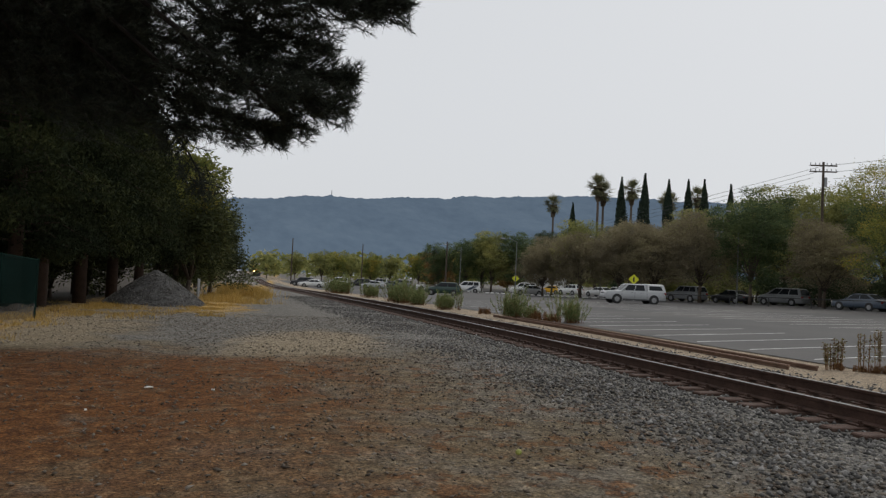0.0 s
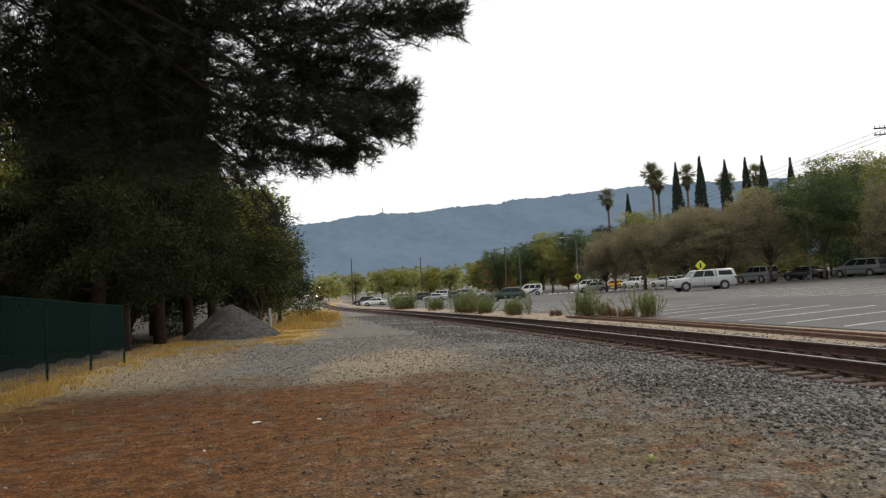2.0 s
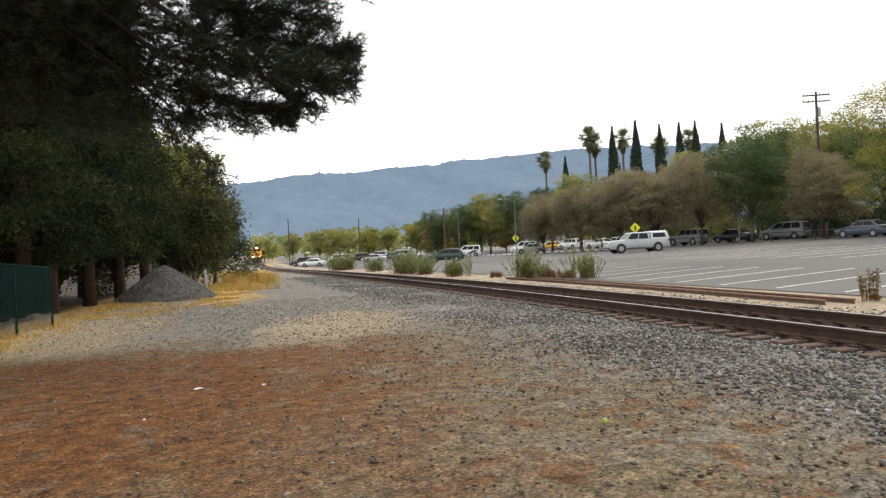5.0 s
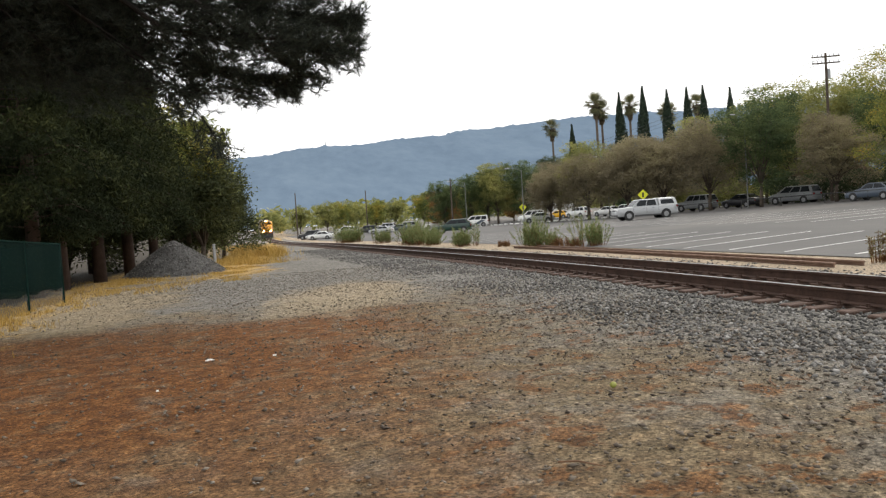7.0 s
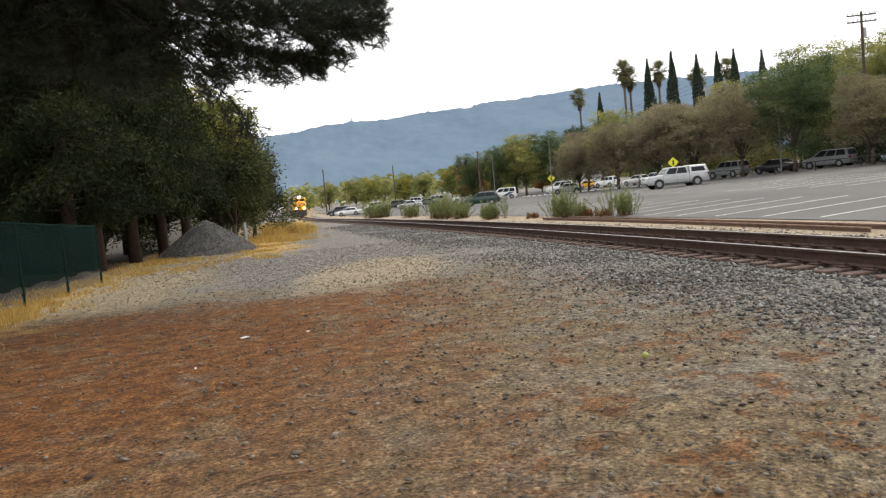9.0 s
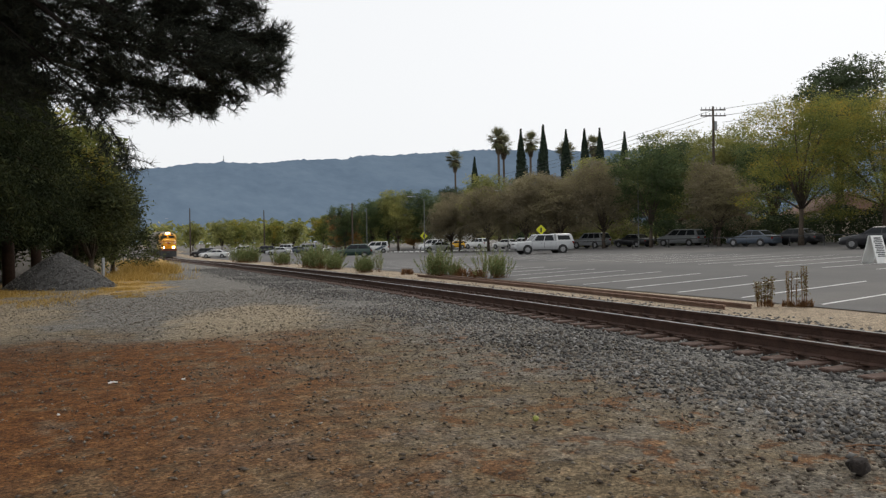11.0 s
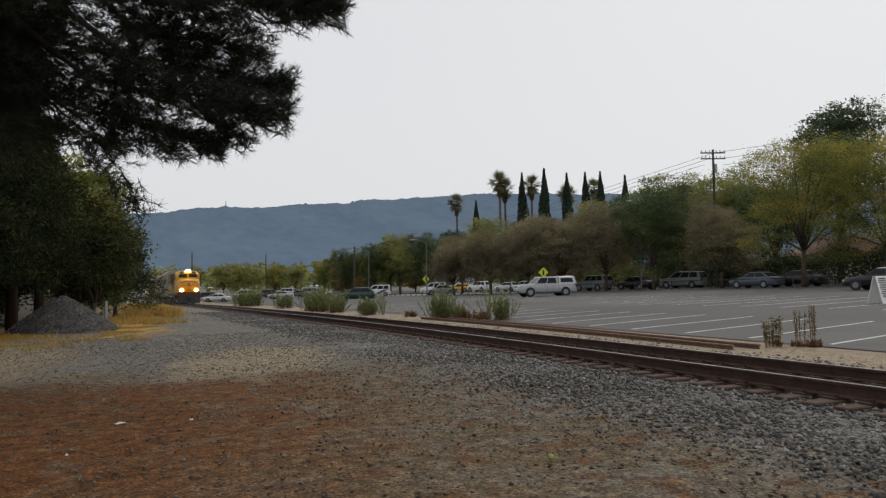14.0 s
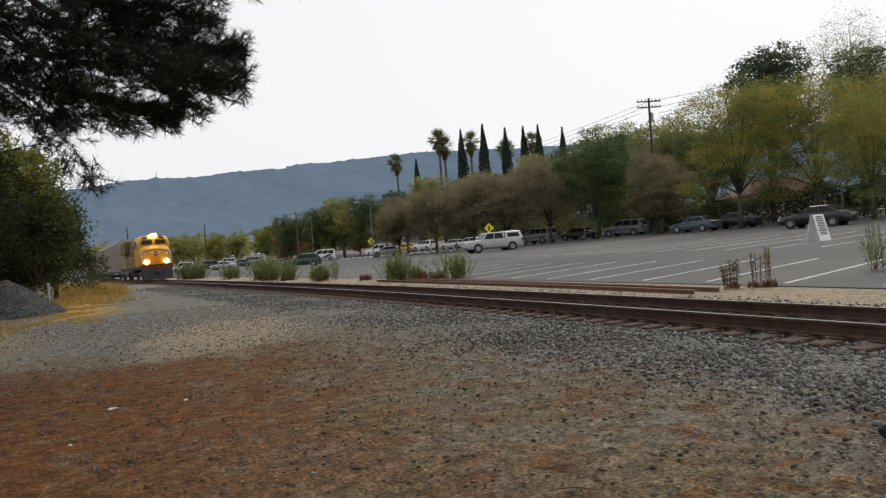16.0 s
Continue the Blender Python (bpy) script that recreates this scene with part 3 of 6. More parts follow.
# ---- hills and the town at their foot ----
def make_hills():
    m, n, l, b = material("hazy_wooded_hill")
    t1, t2 = noise_tex(n, l, 0.005, 6, 0.6), noise_tex(n, l, 0.035, 6, 0.75)
    for t in (t1, t2):
        mp = n.new("ShaderNodeMapping")
        mp.inputs["Scale"].default_value = (1.0, 0.22, 1.0)
        l.new(t.inputs["Vector"].links[0].from_socket, mp.inputs["Vector"])
        l.new(mp.outputs[0], t.inputs["Vector"])
    # blue-grey distance haze is mixed into the hill's base colour
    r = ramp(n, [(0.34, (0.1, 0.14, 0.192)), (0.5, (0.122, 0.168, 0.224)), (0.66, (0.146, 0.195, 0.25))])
    mx = n.new("ShaderNodeMath")
    mx.operation = "MULTIPLY_ADD"
    mx.inputs[1].default_value = 0.45
    sc = n.new("ShaderNodeMath")
    sc.operation = "MULTIPLY"
    sc.inputs[1].default_value = 0.55
    l.new(t1.outputs[0], sc.inputs[0])
    l.new(t2.outputs[0], mx.inputs[0])
    l.new(sc.outputs[0], mx.inputs[2])
    l.new(mx.outputs[0], r.inputs[0])
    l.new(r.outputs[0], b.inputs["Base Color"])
    b.inputs["Roughness"].default_value = 1.0
    b.inputs["Specular IOR Level"].default_value = 0.0
    az = np.radians(np.linspace(-75, 85, 700))
    dist = np.concatenate([np.linspace(1250, 2740, 46), [2850, 3300]])
    rise = np.interp(dist, [1250, 1450, 1750, 2050, 2300, 2500, 2650, 2850, 3300], [2, 56, 108, 168, 222, 263, 285, 270, 150])
    a, d = np.meshgrid(az, dist)
    crest = 1 + 0.0 * a
    deg = np.degrees(a)
    crest = np.interp(deg, [-75, -40, -10, -0.5, 2, 4.5, 5.6, 6.8, 8.4, 12, 15.5, 16.6, 17.3, 19, 22.4, 25.5, 31, 40, 60, 85], [0.7, 0.76, 0.8, 0.826, 0.862, 0.905, 0.93, 0.953, 0.938, 0.968, 0.985, 1.022, 1.03, 1.01, 1.062, 1.068, 1.05, 1.0, 0.9, 0.85])
    z = rise[:, None] * crest
    x, y = d * np.sin(a), d * np.cos(a)
    for i in range(z.shape[0]):
        for j in range(z.shape[1]):
            k = rise[i] / 285
            z[i, j] += k * ((12 - 8 * k * k) * noise.noise((x[i, j] / 260, y[i, j] / 900, 0)) + 4.5 * noise.noise((x[i, j] / 80, y[i, j] / 400, 2)) + 2.5 * noise.noise((x[i, j] / 25, y[i, j] / 110, 5)) + 10 * abs(noise.noise((x[i, j] / 17, y[i, j] / 70, 7))))
    idx = np.arange(z.size).reshape(z.shape)
    faces = np.stack([idx[:-1, :-1], idx[:-1, 1:], idx[1:, 1:], idx[1:, :-1]], -1).reshape(-1, 4)
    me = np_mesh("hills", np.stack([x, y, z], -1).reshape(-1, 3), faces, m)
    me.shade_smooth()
    tagged(new("hills", me), "long wooded ridge, coloured with blue distance haze, under a grey sky", "hills", kind="structure")
    mast = thing("radio_mast", "thin steel radio mast on the hill ridge", "mast", pose(313, 2640, 262))
    part("lattice", Geo().tube([(0, 0, 0), (0, 0, 30)], [2.4, 0.8], 4), M_STEEL, mast)


make_hills()


# ---- trees ----
def leaf_cards(points, size, rng, stretch=1.6, droop=0.0):
    """One leaf (two triangles) at each point, turned at random."""
    n = len(points)
    a = rng.normal(size=(n, 3))
    a[:, 2] = a[:, 2] * 0.7 - droop
    a /= np.linalg.norm(a, axis=1, keepdims=True) + 1e-9
    b = np.cross(a, rng.normal(size=(n, 3)))
    b /= np.linalg.norm(b, axis=1, keepdims=True) + 1e-9
    s = size * rng.uniform(0.6, 1.35, (n, 1))
    p = np.asarray(points)
    v = np.stack([p - a * s * stretch, p - b * s * 0.5, p + a * s * stretch, p + b * s * 0.5], 1).reshape(-1, 3)
    return v, np.arange(4 * n).reshape(n, 4)


def crown_points(blobs, clumps, per, spread, rng):
    """Clumps of leaves near the surface of several overlapping blobs, with gaps between."""
    vol = np.array([b[1][0] * b[1][1] * b[1][2] for b in blobs]) ** 0.67
    pick = rng.choice(len(blobs), clumps, p=vol / vol.sum())
    d = rng.normal(size=(clumps, 3))
    d /= np.linalg.norm(d, axis=1, keepdims=True)
    r = rng.uniform(0.25, 1.0, (clumps, 1)) ** 0.45
    c = np.array([blobs[k][0] for k in pick]) + d * r * np.array([blobs[k][1] for k in pick])
    pts = np.repeat(c, per, 0) + rng.normal(size=(clumps * per, 3)) * np.array(spread)
    return pts, c


def tree_meshes(h, width, seed, leaf, leaf_size=0.13, clumps=330, per=26, low=0.25, trunk_r=0.16, bark=None, lobes=9, spread=(0.33, 0.33, 0.2), flat=0.8):
    rng, rnd = np.random.default_rng(seed), random.Random(seed)
    blobs = []
    for k in range(lobes):
        a, rr = 2.4 * k + rnd.uniform(-0.5, 0.5), width * 0.5 * rnd.uniform(0.25, 0.68)
        z = h * (low + (1 - low) * (0.25 + 0.6 * (k + 0.5) / lobes + rnd.uniform(-0.08, 0.08)))
        f = 1.0 - 0.45 * max(0.0, z / h - 0.55) / 0.45
        rad = width * rnd.uniform(0.19, 0.28)
        blobs.append(((rr * f * math.cos(a), rr * f * math.sin(a), min(z, h - rad * flat)), (rad, rad, rad * flat)))
    pts, cl = crown_points(blobs, clumps, per, spread, rng)
    crown = np_mesh("crown", *leaf_cards(pts, leaf_size, rng), leaf)
    g = Geo()
    fork = h * (low + 0.1)
    g.tube([(0, 0, -0.15), (0.04, 0.02, fork * 0.5), (0.02, -0.05, fork)], [trunk_r * 1.35, trunk_r, trunk_r * 0.85], 9)
    trunk, g = g.mesh("trunk", bark or M_BARK, True), Geo()
    for c, rad in blobs:
        m = ((c[0] * 0.45 + rnd.uniform(-0.2, 0.2)), c[1] * 0.45 + rnd.uniform(-0.2, 0.2), fork + (c[2] - fork) * 0.55)
        g.tube([(0.02, -0.05, fork - 0.15), m, c], [trunk_r * 0.55, trunk_r * 0.32, trunk_r * 0.1], 6)
    for k in range(0, len(cl), 5):
        c = min((b[0] for b in blobs), key=lambda q: sum((a - b) ** 2 for a, b in zip(q, cl[k])))
        g.tube([c, tuple(cl[k])], [trunk_r * 0.09, trunk_r * 0.04], 3)
    return trunk, crown, g.mesh("limbs", bark or M_BARK, True)


def tree_from(meshes, name, label, m, group="", category="tree"):
    t = thing(name, label, category, m, group)
    part("trunk", meshes[0], None, t)
    part("crown", meshes[1], None, t)
    if len(meshes) > 2:
        tagged(part("branchwork", meshes[2], None, t), kind="stuff")
    return t


def conifer_meshes(h, width, seed):
    """A dense dark evergreen whose boughs hang in tiers of soft sprays."""
    rng, rnd = np.random.default_rng(seed), random.Random(seed)
    g = Geo().tube([(0, 0, -0.2), (0.05, 0, h * 0.5), (0, 0.05, h * 0.97)], [0.27, 0.17, 0.03], 9)
    trunk, g = g.mesh("trunk", M_BARKRED, True), Geo()
    pts = []
    z, a = 2.5, 0.0
    while z < h * 0.98:
        f = max(0.05, 1 - (z / h) ** 1.6) * min(1.0, 0.5 + z / 9)
        for _ in range(3):
            a += 2.1 + rnd.uniform(-0.4, 0.4)
            ln = width * 0.5 * f * rnd.uniform(0.65, 1.15)
            tip = (ln * math.cos(a), ln * math.sin(a), z - 0.24 * ln)
            mid = (0.5 * ln * math.cos(a), 0.5 * ln * math.sin(a), z + 0.06 * ln)
            g.tube([(0, 0, z), mid, tip], [0.035, 0.022, 0.008], 4)
            k = int(60 + 120 * f)
            t = rng.uniform(0.1, 1.05, (k, 1))
            p = np.array(mid) * (1 - t) + np.array(tip) * t
            p[:, 2] += 0.1 * rng.normal(size=k) - 0.12 * rng.random(k)
            side = rng.normal(size=(k, 2)) * (0.3 * ln + 0.1) * 0.45
            p[:, 0] += side[:, 0]
            p[:, 1] += side[:, 1]
            pts.append(np.repeat(p, 4, 0) + rng.normal(size=(4 * k, 3)) * np.array((0.13, 0.13, 0.16)))
        z += 0.3
    crown = np_mesh("crown", *leaf_cards(np.concatenate(pts), 0.047, rng, 2.3, 0.9), M_LEAF_DARK)
    return trunk, crown, g.mesh("limbs", M_BARKRED, True)


def at_land(x, y, rz=0.0, dz=0.0, scale=1.0):
    return pose(x, y, on_land(x, y, dz), 0, 0, rz) @ Matrix.Diagonal((scale, scale, scale, 1))


def grow(first, places):
    """More trees of the same kind, at (x, y, turn, scale)."""
    for x, y, rz, sc in places:
        t = copy_thing(first, pose(0, 0, 0))
        t.matrix_basis = at_land(x, y, rz, 0, sc)


# dark evergreens along the fence
con = tree_from(conifer_meshes(17.0, 6.4, 3), "conifer", "dense dark evergreen tree beside the railway yard", at_land(-5.6, 25.6, 0, 0, 0.86), "evergreen row")
grow(con, [(-5.5, 28.6, 70, 0.96), (-5.0, 33.0, 140, 1.0), (-4.5, 37.8, 210, 0.98), (-6.9, 31, 300, 1.0), (-7.4, 37, 20, 1.05), (-9.0, 43, 160, 1.1), (-7.2, 44.5, 90, 1.05)])
low_con = tree_from(conifer_meshes(10.5, 6.2, 4), "conifer", "shorter dark evergreen tree at the end of the row", at_land(-3.9, 42.8, 255), "evergreen row")
round_tree = tree_from(tree_meshes(6.4, 5.2, 8, M_LEAF_SCRUB, 0.075, 640, 24, 0.05, 0.13, None, 14, (0.26, 0.26, 0.22), 0.95), "broadleaf_tree", "low round dark green tree beside the track", at_land(-0.6, 53.5), "trees along the track")
grow(round_tree, [(-1.6, 47.0, 120, 1.12), (-2.6, 60, 200, 1.15), (-3.2, 70, 30, 1.2), (-2.8, 82, 260, 1.15), (-3.5, 97, 90, 1.25), (-4.5, 118, 330, 1.3), (-3.5, 50, 45, 1.35)])
shrub = tree_from(tree_meshes(3.2, 3.0, 9, M_LEAF_SCRUB, 0.06, 240, 26, 0.04, 0.07, None, 9, (0.2, 0.2, 0.18), 0.95), "shrub", "dark shrub under the evergreen trees", at_land(-10.2, 26.5), "undergrowth", "shrub")
grow(shrub, [(-9.5, 28, 10, 1.00), (-8.6, 31.5, 70, 1.10), (-8.0, 35.5, 130, 1.00), (-7.4, 39.5, 190, 1.20), (-11.0, 30.5, 250, 1.20), (-6.6, 44, 310, 1.30), (-12.5, 34.5, 40, 1.40), (-9.5, 40, 100, 1.40), (-6.0, 49, 160, 1.60), (-12.5, 41, 100, 1.60)])
yel = tree_from(tree_meshes(10.5, 7.0, 12, M_LEAF_YELLOW, 0.12, 360, 26, 0.3), "broadleaf_tree", "yellow-green broadleaf tree behind the house", at_land(-17, 38), "trees behind the house")
grow(yel, [(-24, 41, 80, 1.35), (-12, 46, 200, 1.2), (-19, 44, 20, 1.5), (-30, 40, 140, 1.5), (-14.5, 42, 260, 1.3)])
side_tree = copy_thing(yel, pose(0, 0, 0))
side_tree.matrix_basis = at_land(-2.4, 48.2, 130, 0, 0.92)
tagged(side_tree, "yellow-green broadleaf tree beside the dark evergreens", "tree", "trees along the track")

# trees on the far side of the lot
olive_m = tree_meshes(10.0, 9.5, 21, M_LEAF_OLIVE, 0.078, 470, 60, 0.1, lobes=13)
green_m = tree_meshes(12.0, 9.5, 22, M_LEAF_GREEN, 0.078, 480, 60, 0.1, lobes=14)
brown_m = tree_meshes(8.8, 9.6, 23, M_LEAF_BROWN, 0.07, 480, 64, 0.1, lobes=15)
gold_m = tree_meshes(13.2, 11.0, 24, M_LEAF_YELLOW, 0.062, 680, 60, 0.14, 0.2, lobes=16, spread=(0.42, 0.42, 0.2))
olive = tree_from(olive_m, "broadleaf_tree", "olive-green broadleaf tree edging the parking lot", at_land(44.0, 90.0), "trees round the parking lot")
grow(olive, [(60, 88, 30, 1.2), (63.5, 76, 70, 1.38), (64.5, 69, 160, 1.32), (58, 96, 220, 1.0), (47, 134, 40, 1.12), (66, 84, 10, 1.15)])
green = tree_from(green_m, "broadleaf_tree", "dark green broadleaf tree edging the parking lot", at_land(50.2, 64.6), "trees round the parking lot")
grow(green, [(47, 140, 10, 0.95), (62, 60, 50, 1.0), (38.5, 140, 150, 0.8), (42.6, 136, 90, 0.86), (51.5, 131, 200, 0.98), (56, 138, 300, 0.9), (57, 108, 30, 0.95)])
brown = tree_from(brown_m, "broadleaf_tree", "brownish broadleaf tree edging the parking lot", at_land(46.6, 76.5), "trees round the parking lot")
grow(brown, [(43.5, 98, 40, 0.95), (51, 88, 140, 1.1), (41.8, 85.5, 110, 0.92), (44.4, 80.5, 250, 1.08), (52.9, 57.8, 30, 0.94), (40.5, 94, 180, 0.8), (48.5, 70.5, 80, 1.1)])
gold = tree_from(gold_m, "broadleaf_tree", "tall yellowing broadleaf tree edging the parking lot", at_land(52.9, 48.1), "trees round the parking lot")
grow(gold, [(59, 45.0, 100, 1.0), (53.0, 36.0, 210, 0.72), (60.5, 38.5, 300, 0.92)])
tall = tree_from(tree_meshes(20.5, 11, 31, M_LEAF_TALL, 0.12, 520, 30, 0.35, 0.3), "tall_tree", "tall dark evergreen behind the parking lot", at_land(76, 63.5, 0, 0, 1.1), "tall trees behind")
grow(tall, [(68.5, 57.5, 80, 0.86), (80, 54, 160, 0.95), (59.8, 139, 40, 0.64), (63.0, 140, 200, 0.58)])
bare = tree_from(tree_meshes(20.5, 12, 35, M_LEAF_OLIVE, 0.06, 620, 16, 0.3, 0.26, None, 18, (0.45, 0.45, 0.3)), "tall_tree", "tall sparse tree with thin twigs behind the parking lot", at_land(70.5, 48.5), "tall trees behind")
far_m = tree_meshes(9.5, 8.5, 41, M_LEAF_OLIVE, 0.17, 240, 22, 0.06, lobes=11)
fart = tree_from(far_m, "broadleaf_tree", "far olive-green tree at the end of the parking lot", at_land(25.5, 222), "far trees")
grow(fart, [(33, 236, 50, 1.05), (44, 214, 140, 0.9), (41, 226, 240, 1.0), (50, 200, 10, 0.95), (55, 188, 200, 1.05), (20, 250, 130, 1.0), (12, 268, 30, 1.0), (60, 178, 310, 1.0), (48, 176, 60, 0.9), (66, 160, 160, 1.1), (38, 250, 80, 1.0)])
fary = tree_from(tree_meshes(9.0, 8.0, 43, M_LEAF_YELLOW, 0.17, 230, 22, 0.06, lobes=11), "broadleaf_tree", "far yellowing tree at the end of the parking lot", at_land(47.5, 194), "far trees")
grow(fary, [(38, 212, 70, 0.9), (53, 172, 190, 1.0), (30, 228, 290, 1.0), (58, 166, 20, 1.0)])


rust = tree_from(tree_meshes(7.5, 7.5, 47, M_LEAF_RUST, 0.16, 300, 26, 0.06, lobes=10), "broadleaf_tree", "rust-coloured tree at the end of the parking lot", at_land(40.5, 147), "far trees")
grow(rust, [(56, 150, 90, 0.9)])


# ---- the big pine whose boughs hang over the yard ----
BOUGHS = [
    # from, to, radius of the foliage at both ends, share of twigs
    ((-1.15, 14.78, 6.82), (3.94, 14.78, 7.15), 0.90, 0.52, 1.0),
    ((0.24, 15.07, 8.28), (5.23, 15.07, 8.37), 1.12, 0.67, 0.9),
    ((-1.58, 15.79, 6.28), (3.03, 15.79, 5.67), 1.04, 0.46, 1.0),
    ((-0.7, 14.92, 5.4), (2.83, 14.92, 4.89), 0.83, 0.43, 1.0),
    ((-1.57, 15.65, 5.2), (1.72, 15.65, 4.38), 0.81, 0.35, 0.9),
    ((-2.22, 15.21, 4.64), (-0.19, 15.21, 4.21), 0.90, 0.39, 0.6),
    ((-0.71, 15.36, 4.47), (1.12, 15.36, 4.17), 0.49, 0.29, 0.4),
    ((-0.55, 15.36, 4.51), (0.27, 15.36, 3.09), 0.58, 0.32, 0.42),
    ((-5.09, 15.36, 6.4), (-1.55, 15.36, 6.15), 1.45, 1.13, 0.9),
    ((-5.16, 15.65, 5.53), (-1.93, 15.65, 5.02), 1.01, 0.93, 0.7),
    ((0.1, 15.36, 6.47), (2.49, 15.36, 6.25), 0.72, 0.58, 1.0),
    ((1.26, 15.21, 5.02), (2.2, 15.21, 4.37), 0.43, 0.29, 0.8),
    ((-4.98, 14.92, 7.7), (0.72, 14.92, 8.08), 1.44, 1.22, 0.9),
]


def needle_mesh(name, tp, td, per, length, width, spread, rng):
    """Needles fanning out of each tuft."""
    tp, td = np.array(tp), np.array(td)
    td /= np.linalg.norm(td, axis=1, keepdims=True)
    n = len(tp) * per
    p = np.repeat(tp, per, 0) + rng.normal(size=(n, 3)) * 0.01
    d = np.repeat(td, per, 0) + rng.normal(size=(n, 3)) * spread
    d /= np.linalg.norm(d, axis=1, keepdims=True)
    w = np.cross(d, rng.normal(size=(n, 3)))
    w /= np.linalg.norm(w, axis=1, keepdims=True)
    L = length * rng.uniform(0.7, 1.25, (n, 1))
    v = np.stack([p - w * width, p + w * width, p + d * L], 1).reshape(-1, 3)
    return np_mesh(name, v, np.arange(3 * n).reshape(n, 3), M_NEEDLE)


def make_pine():
    rng, rnd = np.random.default_rng(77), random.Random(77)
    base = Vector((-9.6, 11.6, on_land(-9.6, 11.6)))
    pine = thing("pine_tree", "big dark pine tree with long needles hanging over the yard", "tree")
    part("trunk", Geo().tube([base + Vector((0, 0, -0.2)), base + Vector((0.2, 0.1, 5)), base + Vector((0.1, 0.3, 11)), base + Vector((0.3, 0.2, 16))], [0.42, 0.34, 0.22, 0.04], 12), M_PINEBARK, pine)
    twigs, tuft_p, tuft_d = Geo(), [], []
    for a, b, r0, r1, share in BOUGHS:
        a, b = Vector(a), Vector(b)
        along = (b - a).normalized()
        ln = (b - a).length
        # the limb, from the trunk to the tip
        root = base + Vector((0.15, 0.1, a.z + 4.8 - base.z))
        part("limb", Geo().tube([root, root.lerp(a, 0.4) + Vector((0.2, 0.1, 0.5)), root.lerp(a, 0.75) + Vector((0.2, 0, rnd.uniform(0.2, 0.5))), a, a.lerp(b, 0.3) + Vector((0, 0, -0.08)), a.lerp(b, 0.6) + Vector((0, 0, 0.08)), b], [0.08, 0.065, 0.055, 0.048, 0.04, 0.026, 0.007] if share > 0.75 else [0.028, 0.024, 0.02, 0.017, 0.014, 0.01, 0.004], 7), M_PINEBARK, pine)
        for _ in range(int((190 if a.x < -4 else 132) * share * ln * (r0 + r1))):
            f = rnd.random() ** 0.85 * (1 + 0.5 * r1 / ln)
            rad = (r0 + (r1 - r0) * min(f, 1.0)) * rnd.uniform(0.8, 1.15)
            out = Vector((rnd.gauss(0, 1), rnd.gauss(0, 1.3), rnd.gauss(0, 1)))
            out = (out - along * out.dot(along)).normalized()
            q = rnd.random() ** 0.6
            e = a.lerp(b, f) + out * rad * q
            if noise.noise(e * 1.3) < -0.25 and q > 0.25:
                continue
            d = (along * rnd.uniform(0.2, 1.0) + out * rnd.uniform(0.1, 0.9) + Vector((rnd.uniform(-0.4, 0.4), rnd.uniform(-0.4, 0.4), rnd.uniform(-0.25, 0.45)))).normalized()
            sl = rnd.uniform(0.2, 0.5)
            p = e - d * sl
            m = p.lerp(a.lerp(b, max(0.0, f - 0.12)), 0.55) + Vector((0, 0, -0.02))
            if rnd.random() < 0.45:
                twigs.tube([m, p, e], [0.01, 0.007, 0.004], 3)
            else:
                twigs.tube([p, e], [0.007, 0.004], 3)
            k = max(3, int(sl / 0.08))
            for i in range(k):
                tuft_p.append(p.lerp(e, (i + 1) / k))
                tuft_d.append(d + Vector((rnd.uniform(-0.3, 0.3), rnd.uniform(-0.3, 0.3), rnd.uniform(-0.1, 0.35))))
        for _ in range(150 if share > 0.75 else 0):
            e = root.lerp(a, 0.25 + 0.75 * rnd.random()) + Vector((rnd.gauss(0, 0.45), rnd.gauss(0, 0.5), rnd.gauss(0.1, 0.45)))
            d = Vector((rnd.uniform(0, 1), rnd.uniform(-0.6, 0.6), rnd.uniform(-0.4, 0.5)))
            tuft_p += [e, e + d * 0.1, e + d * 0.2]
            tuft_d += [d, d, d]
    tagged(part("branchwork", twigs, M_PINEBARK, pine), kind="stuff")
    tagged(part("needles", needle_mesh("needles", tuft_p, tuft_d, 10, 0.19, 0.0056, 0.62, rng), None, pine, "dark green needle tufts"), kind="stuff")
    # unseen crown overhead and behind the viewer, added to shade the ground
    over_p, over_d = [], []
    for _ in range(14000):
        r, a = 7.6 * rnd.random() ** 0.6, rnd.uniform(0, 2 * math.pi)
        p = Vector((-7.2 + r * math.cos(a), 6.7 + r * math.sin(a), 0))
        p.z = 7.2 + rnd.random() * (9.0 - 0.85 * r) + 0.12 * max(0.0, p.y - 8) * 4
        if p.y > 9.5 and p.z < 8.5:
            continue
        over_p.append(p)
        over_d.append(Vector((math.cos(a), math.sin(a), rnd.uniform(-0.3, 0.6))))
    tagged(part("upper_needles", needle_mesh("upper_needles", over_p, over_d, 14, 0.34, 0.03, 0.8, rng), None, pine, "unseen needle mass added to shade the ground"), kind="stuff")


make_pine()


